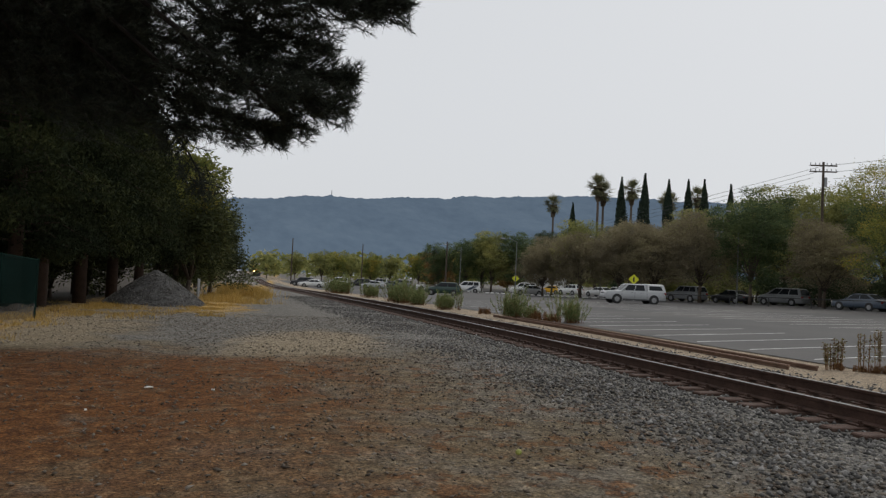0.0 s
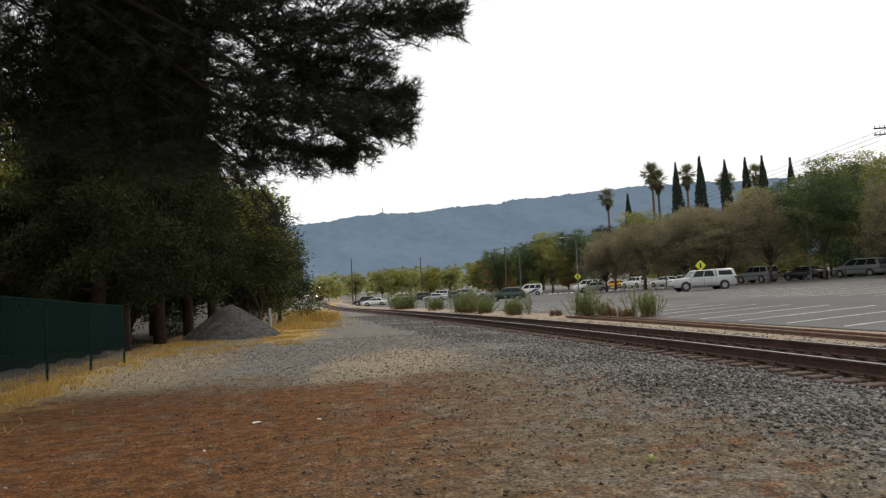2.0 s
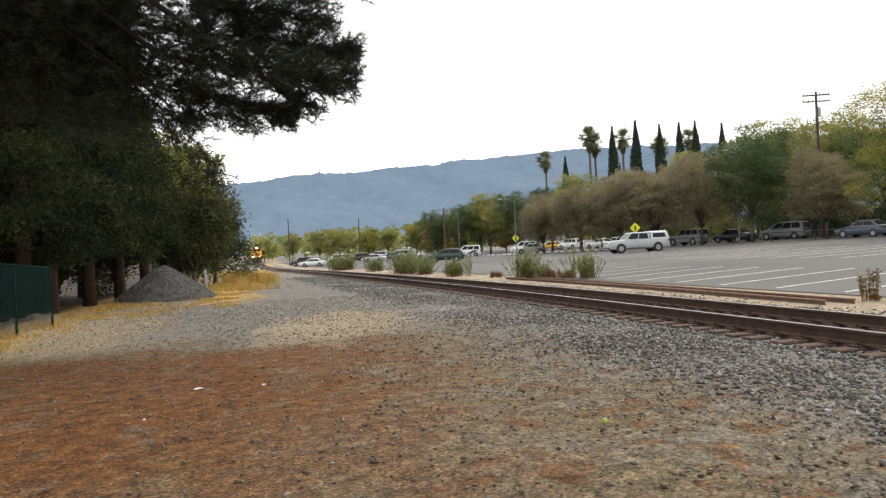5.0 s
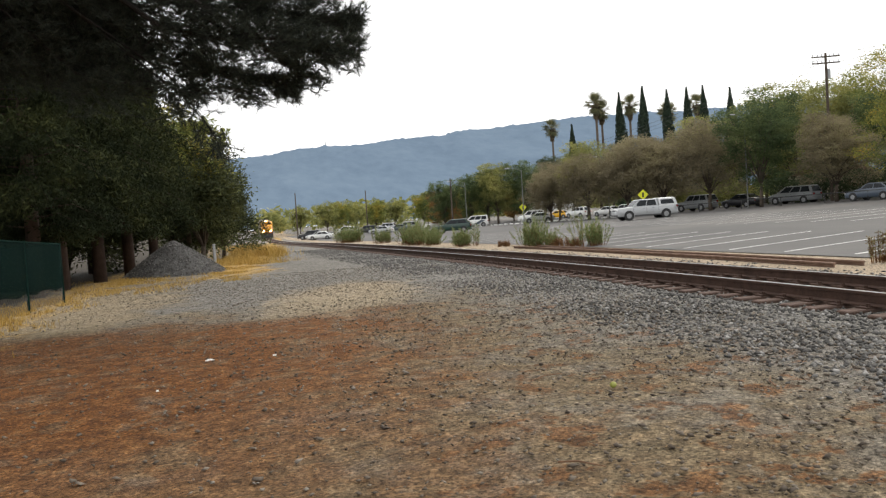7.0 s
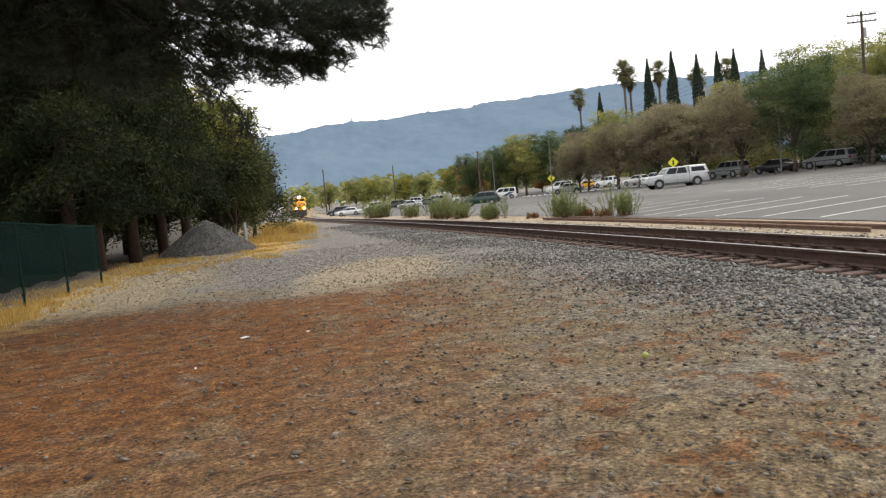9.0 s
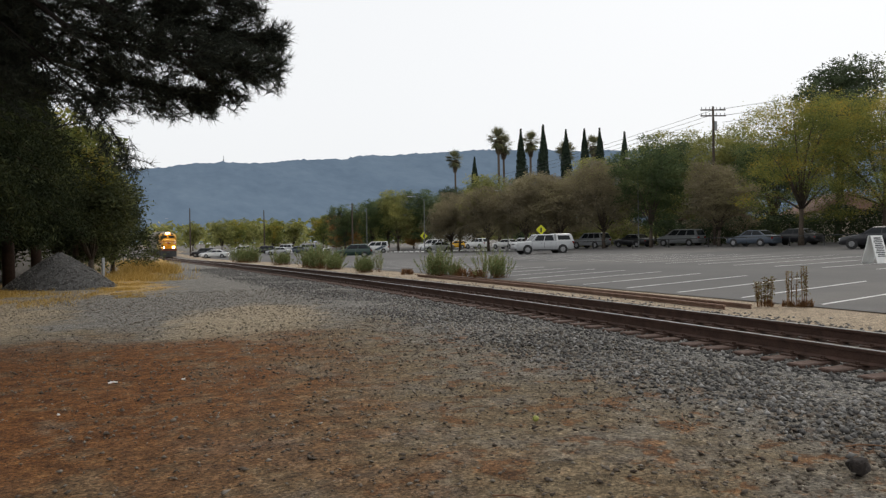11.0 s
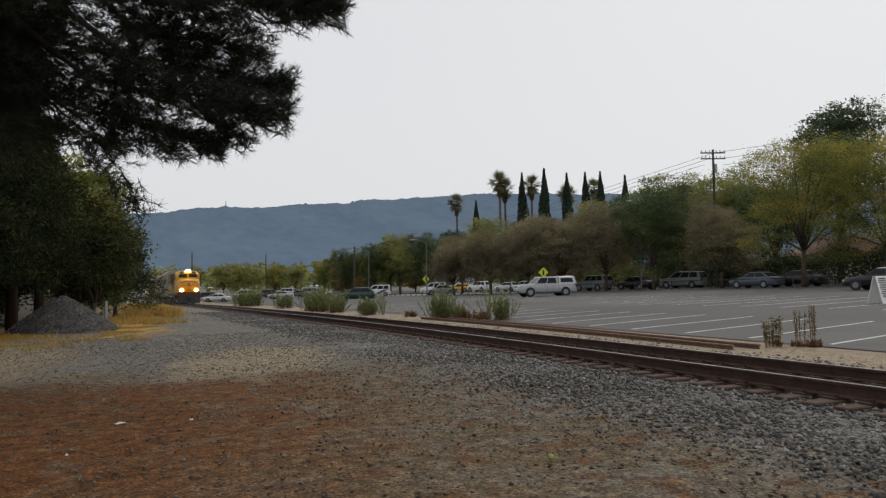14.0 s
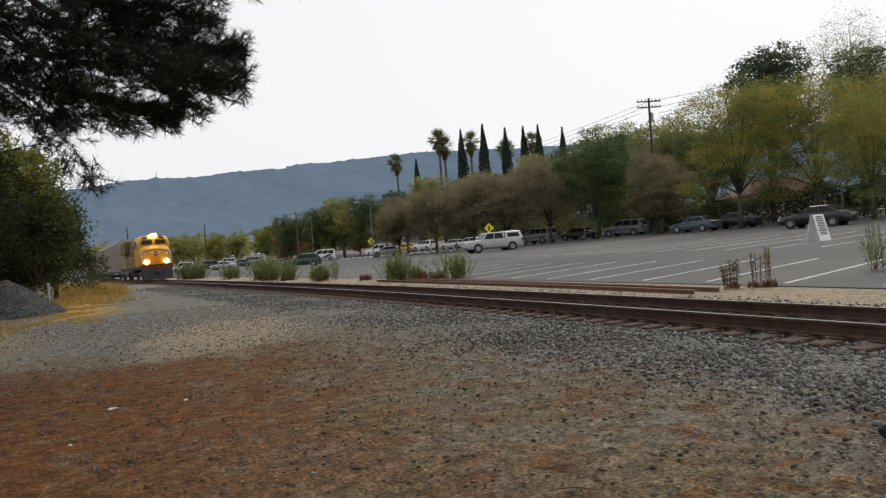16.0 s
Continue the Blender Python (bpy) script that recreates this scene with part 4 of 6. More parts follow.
# ---- cypresses and palms against the sky ----
def cypress_meshes(h, w, seed):
    rng = np.random.default_rng(seed)
    n = 8000
    t = rng.uniform(0.02, 1, n)
    r = w * 0.5 * np.interp(t, [0, 0.15, 0.45, 0.7, 0.88, 1], [0.7, 1, 0.92, 0.66, 0.3, 0.0]) * rng.uniform(0.35, 1.05, n)
    a = rng.uniform(0, 2 * math.pi, n)
    r *= 1 + 0.14 * np.sin(3 * a + 14 * t)
    pts = np.stack([r * np.cos(a), r * np.sin(a), 0.6 + t * (h - 0.8)], 1)
    d = rng.normal(size=(n, 3)) * 0.35 + np.array([0, 0, 1.0])
    d /= np.linalg.norm(d, axis=1, keepdims=True)
    b = np.cross(d, rng.normal(size=(n, 3)))
    b /= np.linalg.norm(b, axis=1, keepdims=True)
    s = rng.uniform(0.2, 0.42, (n, 1))
    v = np.stack([pts - d * s, pts - b * s * 0.28, pts + d * s, pts + b * s * 0.28], 1).reshape(-1, 3)
    return Geo().tube([(0, 0, -0.2), (0, 0, h * 0.9)], [0.2, 0.03], 7).mesh("trunk", M_BARK), np_mesh("crown", v, np.arange(4 * n).reshape(n, 4), M_LEAF_CYPRESS)


cyp = tree_from(cypress_meshes(22.6, 2.9, 51), "cypress", "slender dark cypress tree rising above the other trees", at_land(71.5, 131.3), "cypresses")
cyp.matrix_basis = at_land(71.5, 131.3, 0, 0, 1.0)
grow(cyp, [(75.4, 129.5, 50, 1.03), (82, 131.9, 90, 1.01), (85.3, 130.3, 130, 1.01), (88, 129, 170, 1.01), (92.5, 127, 210, 0.97), (63.4, 135.3, 250, 0.78)])


def palm_meshes(h, seed):
    rng, rnd = np.random.default_rng(seed), random.Random(seed)
    top = Vector((rnd.uniform(-0.6, 0.6), rnd.uniform(-0.6, 0.6), h - 1.6))
    g = Geo().tube([(0, 0, -0.2), (top.x * 0.3, top.y * 0.3, h * 0.5), top], [0.34, 0.24, 0.22], 9)
    pts_v, faces = [], []
    for k in range(95):
        a = rnd.uniform(0, 2 * math.pi)
        el = rnd.uniform(-1.2, 1.35)
        d = Vector((math.cos(a) * math.cos(el), math.sin(a) * math.cos(el), math.sin(el)))
        ln = rnd.uniform(1.75, 2.5)
        hub = top + d * ln * 0.55
        right = d.cross(Vector((0, 0, 1))).normalized()
        for i in range(11):
            q = (i - 5) / 5
            e = hub + (d * math.cos(q * 1.3) + right * math.sin(q * 1.3)) * ln * 0.65 + Vector((0, 0, -0.25 * abs(q)))
            b = len(pts_v)
            w = d.cross(right) * 0.02 + right * 0.085
            pts_v += [tuple(hub - w), tuple(hub + w), tuple(e)]
            faces.append((b, b + 1, b + 2))
        b = len(pts_v)
        pts_v += [tuple(top - right * 0.03), tuple(top + right * 0.03), tuple(hub)]
        faces.append((b, b + 1, b + 2))
    skirt = []
    for k in range(420):
        a, zz = rnd.uniform(0, 2 * math.pi), 0.3 + 2.6 * rnd.random() ** 1.4
        skirt.append((top.x + (0.75 - 0.16 * zz) * math.cos(a), top.y + (0.75 - 0.16 * zz) * math.sin(a), top.z - zz))
    sv, sf = leaf_cards(np.array(skirt), 0.2, rng, 2.0, 1.5)
    return g.mesh("trunk", M_BARK, True), np_mesh("fronds", pts_v, faces, M_PALM), np_mesh("dead_fronds", sv, sf, M_DEADFROND)


pm = palm_meshes(22.5, 61)
palm = thing("palm_tree", "tall fan palm with a skirt of dead fronds", "palm", at_land(67.6, 133.2), "palms")
part("trunk", pm[0], None, palm)
part("fronds", pm[1], None, palm)
part("dead_fronds", pm[2], None, palm, "brown hanging dead fronds")
grow(palm, [(69.4, 134.5, 100, 0.95), (80.4, 143.6, 200, 1.04), (64, 146, 40, 0.87), (92.5, 138, 300, 0.98), (87.5, 141, 10, 0.94), (85.0, 136, 60, 0.9)])


# ---- weeds and dry grass ----
def weed_mesh(h, w, seed, leaf, stems=26, per=26, leaf_size=0.035):
    """Stems that fan out of a few crowns, with narrow leaves along their upper parts."""
    rng, rnd = np.random.default_rng(seed), random.Random(seed)
    g, pts, dirs = Geo(), [], []
    crowns = [(rnd.uniform(-0.32, 0.32) * w, rnd.uniform(-0.32, 0.32) * w, rnd.uniform(0.6, 1.0)) for _ in range(7)]
    for k in range(stems):
        cx, cy, tall = crowns[k % 7]
        a, lean = rnd.uniform(0, 2 * math.pi), abs(rnd.gauss(0, 0.36))
        ln = h * tall * rnd.uniform(0.45, 1.0)
        b = Vector((cx + rnd.gauss(0, 0.06) * w, cy + rnd.gauss(0, 0.06) * w, -0.03))
        t = b + Vector((math.sin(lean) * math.cos(a), math.sin(lean) * math.sin(a), math.cos(lean))) * ln
        m = b.lerp(t, 0.5) + Vector((0, 0, 0.05 * ln))
        g.tube([b, m, t], [0.011, 0.008, 0.003], 3)
        for i in range(per):
            f = 0.22 + 0.8 * rnd.random()
            p = b.lerp(m, f * 2) if f < 0.5 else m.lerp(t, f * 2 - 1)
            pts.append((p.x + rnd.gauss(0, 0.03), p.y + rnd.gauss(0, 0.03), max(0.02, p.z + rnd.gauss(0, 0.03))))
            dirs.append(tuple((t - b).normalized()))
    n = len(pts)
    p, d = np.array(pts), np.array(dirs) + rng.normal(size=(n, 3)) * 0.42
    d /= np.linalg.norm(d, axis=1, keepdims=True)
    side = np.cross(d, rng.normal(size=(n, 3)))
    side /= np.linalg.norm(side, axis=1, keepdims=True)
    s = leaf_size * rng.uniform(0.6, 1.4, (n, 1))
    v = np.stack([p - d * s, p - side * s * 0.22 + d * s * 0.5, p + d * s * 3.2, p + side * s * 0.22 + d * s * 0.5], 1).reshape(-1, 3)
    return g.mesh("stems", M_WEED_DRY), np_mesh("leaves", v, np.arange(4 * n).reshape(n, 4), leaf)


def weed(name, label, meshes, places, group):
    first = None
    for x, y, rz, sc in places:
        if first is None:
            first = thing(name, label, "shrub", at_land(x, y, rz, 0, sc), group)
            tagged(part("stem", meshes[0], None, first), kind="stuff")
            tagged(part("foliage", meshes[1], None, first), kind="stuff")
        else:
            c = copy_thing(first, pose(0, 0, 0))
            c.matrix_basis = at_land(x, y, rz, 0, sc)


weed("weed_bush", "bushy pale green weed growing beside the track", weed_mesh(1.85, 2.0, 71, M_WEED, 120, 40, 0.045),
     [(12.2, 85, 0, 1.3), (12.4, 81.5, 60, 1.25), (12.1, 88, 150, 1.1), (12.3, 65, 100, 0.9), (12.1, 54, 200, 1.0), (12.4, 51.5, 30, 1.1), (12.6, 49.3, 140, 0.95), (12.3, 47.5, 80, 0.7), (12.5, 40.3, 300, 0.72), (12.8, 42.5, 250, 0.6), (13.2, 31.9, 20, 0.88), (13.45, 30.8, 220, 0.5), (14.0, 28.2, 170, 0.78), (17.3, 11.6, 90, 0.7)], "weeds by the track")
weed("dry_weed", "low brown dry weed growing beside the track", weed_mesh(0.55, 1.1, 73, M_WEED_DRY, 36, 26, 0.035),
     [(13.6, 30.2, 0, 1.0), (13.9, 29.4, 80, 0.9), (13.3, 13.0, 160, 0.4), (13.7, 12.3, 30, 0.45), (13.5, 12.6, 200, 0.35), (12.9, 35.4, 220, 0.8)], "dry weeds by the track")


def stalk_mesh(h, w, n, seed):
    rng, rnd = np.random.default_rng(seed), random.Random(seed)
    g, pts = Geo(), []
    for k in range(n):
        a, r = rnd.uniform(0, 2 * math.pi), w * rnd.random() * 0.5
        b, t = Vector((r * math.cos(a), r * math.sin(a), -0.03)), Vector((1.3 * r * math.cos(a), 1.3 * r * math.sin(a), h * rnd.uniform(0.75, 1.0)))
        g.tube([b, t], [0.012, 0.006], 4)
        for i in range(70):
            p = b.lerp(t, 0.3 + 0.7 * rnd.random())
            pts.append((p.x + rnd.gauss(0, 0.022), p.y + rnd.gauss(0, 0.022), p.z + rnd.gauss(0, 0.02)))
    return g.mesh("stems", M_WEED_DRY), np_mesh("leaves", *leaf_cards(np.array(pts), 0.017, rng, 2.2), M_STALK)


weed("tall_stalk_weed", "upright dark green weed stalks in dry litter", stalk_mesh(0.95, 0.45, 4, 81), [(13.75, 12.35, 0, 1.0), (13.55, 12.55, 120, 0.9)], "stalk weeds")
weed("stalk_weed", "small clump of upright weed stalks in dry litter", stalk_mesh(0.68, 0.35, 9, 83), [(13.15, 12.95, 0, 1.0)], "stalk weeds")


def dry_grass():
    """Straw blades beside the fence and along the foot of the trees."""
    rng = np.random.default_rng(91)
    v, f = [], []
    spots = [(15000, lambda k: (rng.normal(-4.75, 0.5, k), rng.triangular(6, 21, 24, k)), 0.14),
             (9000, lambda k: (rng.normal(-3.4, 1.1, k), rng.uniform(23, 34, k)), 0.12),
             (9000, lambda k: (rng.normal(0.0, 0.5, k), rng.uniform(25.5, 37.5, k)), 0.1),
             (15000, lambda k: (rng.normal(0.9, 0.8, k), rng.uniform(38, 62, k)), 0.3),
             (8000, lambda k: (rng.normal(1.7, 0.8, k), rng.uniform(48, 66, k)), 0.7),
             (4000, lambda k: (rng.normal(1.0, 1.0, k), rng.uniform(60, 110, k)), 0.7)]
    base = 0
    for k, fn, h in spots:
        x, y = fn(k)
        x = x + 0.4 * np.sin(y * 1.3)
        dense = np.array([noise.noise((a * 0.9, b * 0.5, 4)) + 0.6 * noise.noise((a * 2.6, b * 1.4, 8)) for a, b in zip(x, y)])
        x, y = x[dense > -0.08], y[dense > -0.08]
        k = len(x)
        z = land(x, y)
        p = np.stack([x, y, z - 0.01], 1)
        a = rng.uniform(0, 2 * math.pi, k)
        hh = h * rng.uniform(0.4, 1.2, k)
        w = 0.006 + 0.012 * h
        side = np.stack([np.cos(a) * w, np.sin(a) * w, np.zeros(k)], 1)
        top = p + np.stack([rng.normal(0, 0.35, k) * hh, rng.normal(0, 0.35, k) * hh, hh], 1)
        v.append(np.stack([p - side, p + side, top], 1).reshape(-1, 3))
        f.append(np.arange(3 * k).reshape(k, 3) + base)
        base += 3 * k
    tagged(new("dry_grass", np_mesh("dry_grass", np.concatenate(v), np.concatenate(f), M_STRAW)), "straw-yellow dry grass in tufts on the ground", "grass", kind="stuff")


dry_grass()


# ---- stones ----
OCTA = np.array([(1, 0, 0), (0, 1, 0), (-1, 0, 0), (0, -1, 0), (0, 0, 1), (0, 0, -1)], float)
OCTA_F = np.array([(0, 1, 4), (1, 2, 4), (2, 3, 4), (3, 0, 4), (1, 0, 5), (2, 1, 5), (3, 2, 5), (0, 3, 5)])


def stones(name, label, x, y, z, size, rng, mat, flat=0.7):
    n = len(x)
    v = OCTA[None] * rng.uniform(0.55, 1.25, (n, 6, 1)) + rng.normal(0, 0.16, (n, 6, 3))
    ang = rng.uniform(0, 2 * math.pi, n)
    c, s = np.cos(ang)[:, None], np.sin(ang)[:, None]
    vx, vy = v[:, :, 0] * c - v[:, :, 1] * s, v[:, :, 0] * s + v[:, :, 1] * c
    tilt = rng.normal(0, 0.5, n)[:, None]
    vz = v[:, :, 2] * flat + vx * tilt * 0.5
    out = np.stack([vx * size[:, None] + x[:, None], vy * size[:, None] + y[:, None], vz * size[:, None] + z[:, None]], -1)
    f = (OCTA_F[None] + (np.arange(n) * 6)[:, None, None]).reshape(-1, 3)
    return tagged(new(name, np_mesh(name, out.reshape(-1, 3), f, mat)), label, "gravel", kind="stuff")


def scatter():
    rng = np.random.default_rng(101)
    n = 52000
    y = 1.5 + 58 * rng.random(n) ** 1.7
    x = track_u(y) + rng.uniform(-3.9, 2.2, n) + rng.normal(0, 0.35, n)
    rail_gap = np.minimum(np.abs(x - track_u(y) - 0.755), np.abs(x - track_u(y) + 0.755)) > 0.1
    x, y = x[rail_gap], y[rail_gap]
    size = rng.uniform(0.015, 0.044, len(x))
    stones("track_ballast", "grey crushed stone ballast along the track", x, y, land(x, y) + size * 0.25, size, rng, M_BALLAST)
    n = 90000
    y = 1.6 + 26 * rng.random(n) ** 1.7
    x = rng.uniform(-5.5, 7.0, n)
    keep = rng.random(n) < np.clip(0.25 + 0.12 * (x + 1) + 0.05 * (y - 10), 0.1, 1)
    x, y = x[keep], y[keep]
    size = 0.0045 + 0.026 * rng.random(len(x)) ** 3.6
    stones("loose_gravel", "loose grey-brown pebbles scattered over the earth", x, y, land(x, y) + size * 0.3 + 0.008, size, rng, M_PEBBLE, 0.5)
    n = 2600
    y, x = 1.6 + 12 * rng.random(n) ** 1.3, rng.uniform(-3.0, 7.0, n)
    keep = rng.random(n) < np.clip(0.2 + 0.14 * (x + 1), 0.12, 1)
    x, y = x[keep], y[keep]
    size = 0.016 + 0.026 * rng.random(len(x)) ** 2.5
    stones("scattered_stones", "flat grey stones lying scattered on the earth", x, y, land(x, y) + size * 0.2 + 0.012, size, rng, M_FLATSTONE, 0.45)
    n = 9000
    y, x = 2.0 + 22 * rng.random(n) ** 1.4, rng.uniform(-5.5, 6.0, n)
    clump = np.array([noise.noise((a * 1.4, b * 1.4, 9)) for a, b in zip(x, y)])
    k = clump > -0.05
    pts = np.stack([x[k], y[k], land(x[k], y[k]) + 0.014], 1)
    lv, lf = leaf_cards(pts, 0.012, rng, 1.6)
    lv[:, 2] = np.repeat(pts[:, 2], 4) + 0.22 * (lv[:, 2] - np.repeat(pts[:, 2], 4))
    tagged(new("leaf_litter", np_mesh("leaf_litter", lv, lf, M_LITTER)), "dark brown leaf litter and bark crumbs on the earth", "litter", kind="stuff")


scatter()


def gravel_pile():
    rng = np.random.default_rng(111)
    cx, cy = -2.3, 34.6

    def height(x, y):
        r = np.hypot((x - cx) / 2.15, (y - cy) / 2.6)
        return np.clip(1.45 * (1 - r ** 1.15), -0.2, None)

    gx, gy = np.meshgrid(np.linspace(-3.2, 3.2, 40), np.linspace(-3.4, 3.4, 40))
    h = height(gx + cx, gy + cy)
    h += 0.025 * rng.normal(size=h.shape) * (h > -0.1)
    idx = np.arange(1600).reshape(40, 40)
    faces = np.stack([idx[:-1, :-1], idx[:-1, 1:], idx[1:, 1:], idx[1:, :-1]], -1).reshape(-1, 4)
    pile = thing("gravel_pile", "heap of grey gravel under the trees", "gravel pile")
    part("mound", np_mesh("mound", np.stack([gx + cx, gy + cy, land(gx + cx, gy + cy) + h - 0.03], -1).reshape(-1, 3), faces, surface("gravel_heap", (0.035, 0.034, 0.034), (0.11, 0.108, 0.105), 3, 0.95, 0, 0.9, 45)), None, pile)
    n = 16000
    x, y = cx + rng.uniform(-3, 3, n), cy + rng.uniform(-3.2, 3.2, n)
    z = height(x, y)
    k = z > -0.05
    x, y, z = x[k], y[k], z[k]
    size = rng.uniform(0.012, 0.036, len(x))
    s = stones("gravel", "", x, y, land(x, y) + z, size, rng, M_BALLAST)
    s.parent = pile
    del s["category"]


gravel_pile()


# ---- road vehicles ----
CAR_PAINTS = {}


def car_paint(c):
    if c not in CAR_PAINTS:
        CAR_PAINTS[c] = paint("car_paint", c, 0.28)
    return CAR_PAINTS[c]


M_RED_LENS = surface("red_lens", (0.2, 0.01, 0.01), (0.3, 0.015, 0.012), 4, 0.2, 0, 0.0)
M_CLEAR_LENS = surface("clear_lens", (0.5, 0.5, 0.5), (0.7, 0.7, 0.7), 4, 0.15, 0, 0.0)
M_TRIM = surface("grey_trim", (0.05, 0.05, 0.052), (0.1, 0.1, 0.1), 4, 0.6, 0, 0.05)

SHAPES = {
    # length, width, wheel radius, axles, belt line (y, z), cabin (y0 base, y0 roof, y1 roof, y1 base), roof height
    "sedan": (4.7, 1.8, 0.32, (-1.42, 1.3), [(-2.35, 0.62), (-2.2, 0.76), (-1.0, 0.93), (1.6, 0.98), (2.25, 0.95), (2.35, 0.75)], (-1.0, -0.25, 1.0, 1.75), 1.43),
    "hatch": (4.2, 1.75, 0.31, (-1.3, 1.25), [(-2.1, 0.62), (-1.95, 0.78), (-0.95, 0.96), (1.9, 1.0), (2.08, 0.95), (2.1, 0.75)], (-1.0, -0.3, 1.45, 2.05), 1.5),
    "suv": (4.7, 1.85, 0.37, (-1.4, 1.35), [(-2.35, 0.75), (-2.2, 0.98), (-1.05, 1.1), (2.2, 1.14), (2.33, 1.1), (2.35, 0.8)], (-1.05, -0.45, 1.95, 2.28), 1.76),
    "minivan": (4.9, 1.9, 0.34, (-1.55, 1.45), [(-2.45, 0.68), (-2.3, 0.9), (-1.45, 1.08), (2.3, 1.12), (2.43, 1.05), (2.45, 0.75)], (-1.5, -0.55, 2.1, 2.4), 1.76),
    "van": (4.5, 1.85, 0.33, (-1.4, 1.4), [(-2.25, 0.7), (-2.1, 0.95), (-1.4, 1.12), (2.15, 1.16), (2.23, 1.1), (2.25, 0.75)], (-1.4, -0.6, 2.1, 2.22), 1.85),
    "pickup": (5.6, 1.95, 0.38, (-1.72, 1.62), [(-2.8, 0.78), (-2.65, 1.02), (-1.35, 1.12), (2.6, 1.12), (2.78, 1.1), (2.8, 0.75)], (-1.35, -0.75, 0.85, 1.0), 1.76),
}


def vehicle(name, label, shape, colour, m, group="parked cars", canopy=False, stripe=None):
    length, width, wr, axles, belt, cabin, roof = SHAPES[shape]
    v = thing(name, label, "car", m, group)
    pm, hw, sill = car_paint(colour), width / 2, 0.24 + (wr - 0.31) * 1.2
    ys = [p[0] for p in belt]
    secs = []
    for y in np.linspace(ys[0], ys[-1], 26):
        zb = float(np.interp(y, ys, [p[1] for p in belt]))
        e = min(1.0, 0.72 + 0.28 * min(1.0, (length / 2 - abs(y)) / 0.45) ** 0.6)
        w = hw * e
        lo = sill + 0.06 * (1 - e)
        prof = [(w * 0.9, lo), (w * 0.985, lo + 0.1), (w, (lo + zb) / 2), (w * 0.97, zb - 0.06), (w * 0.9, zb), (w * 0.5, zb + 0.03)]
        secs.append([(px, y, pz) for px, pz in prof] + [(-px, y, pz) for px, pz in reversed(prof)])
    body = part("body", Geo().loft(secs), pm, v, "", True)
    # cabin
    a0, a1, b1, b0 = cabin
    zb = float(np.interp((a0 + b0) / 2, ys, [p[1] for p in belt])) - 0.02

    def cab(y, z, w):
        return (w, y, z), (-w, y, z)

    zf, zr = float(np.interp(a0, ys, [p[1] for p in belt])), float(np.interp(b0, ys, [p[1] for p in belt]))
    wb, wt = hw * 0.93, hw * 0.76
    lower = [(wb, a0, zf - 0.03), (wb, b0, zr - 0.03), (-wb, b0, zr - 0.03), (-wb, a0, zf - 0.03)]
    upper = [(wt, a1, roof - 0.05), (wt, b1, roof - 0.05), (-wt, b1, roof - 0.05), (-wt, a1, roof - 0.05)]
    crown = [(wt * 0.8, a1 + 0.15, roof), (wt * 0.8, b1 - 0.15, roof), (-wt * 0.8, b1 - 0.15, roof), (-wt * 0.8, a1 + 0.15, roof)]
    part("cabin", Geo().loft([lower, upper, crown]), pm, v)
    # glass, a few millimetres proud of the cabin
    mid = (a1 + b1) / 2

    def on_side(sx, f, t):
        lo, up = Vector(lower[0]).lerp(Vector(lower[1]), f), Vector(upper[0]).lerp(Vector(upper[1]), f)
        p = lo.lerp(up, t)
        return (sx * (p.x + 0.006), p.y, p.z)

    panes = 2 if shape in ("pickup", "sedan", "hatch") else 3
    for sx in (-1, 1):
        for i in range(panes):
            f0, f1 = 0.06 + 0.88 * i / panes + 0.015, 0.06 + 0.88 * (i + 1) / panes - 0.015
            part("side_window", Geo().add([on_side(sx, f0, 0.14), on_side(sx, f1, 0.14), on_side(sx, f1 if i < panes - 1 else f1, 0.93), on_side(sx, f0, 0.93)], [(0, 1, 2, 3)]), M_GLASS, v)
    for nm, lo0, up0, dy in (("windscreen", a0, a1, -0.008), ("rear_window", b0, b1, 0.008)):
        zl = (zf if dy < 0 else zr) - 0.03
        q = []
        for t in (0.12, 0.93):
            w = (wb + (wt - wb) * t) * 0.9
            q += [(-w, lo0 + (up0 - lo0) * t + dy, zl + (roof - 0.05 - zl) * t + 0.006), (w, lo0 + (up0 - lo0) * t + dy, zl + (roof - 0.05 - zl) * t + 0.006)]
        part(nm, Geo().add(q, [(0, 1, 3, 2)]), M_GLASS, v)
    if canopy:
        y0, y1 = b0 + 0.05, length / 2 - 0.08
        lowc = [(hw * 0.95, y0, 1.1), (hw * 0.95, y1, 1.1), (-hw * 0.95, y1, 1.1), (-hw * 0.95, y0, 1.1)]
        upc = [(hw * 0.8, y0, 1.74), (hw * 0.8, y1 - 0.2, 1.74), (-hw * 0.8, y1 - 0.2, 1.74), (-hw * 0.8, y0, 1.74)]
        topc = [(hw * 0.66, y0 + 0.05, 1.8), (hw * 0.66, y1 - 0.35, 1.8), (-hw * 0.66, y1 - 0.35, 1.8), (-hw * 0.66, y0 + 0.05, 1.8)]
        shell = part("camper_shell", Geo().loft([lowc, upc, topc]), car_paint((0.62, 0.63, 0.63)), v, "white camper shell over the truck bed")
        for sx in (-1, 1):
            q = []
            for y, t in ((y0 + 0.15, 0.22), (y1 - 0.3, 0.22), (y1 - 0.42, 0.82), (y0 + 0.15, 0.82)):
                q.append((sx * (hw * (0.95 - 0.15 * t) + 0.008), y, 1.1 + 0.64 * t))
            part("side_window", Geo().add(q, [(0, 1, 2, 3)]), M_GLASS, shell)
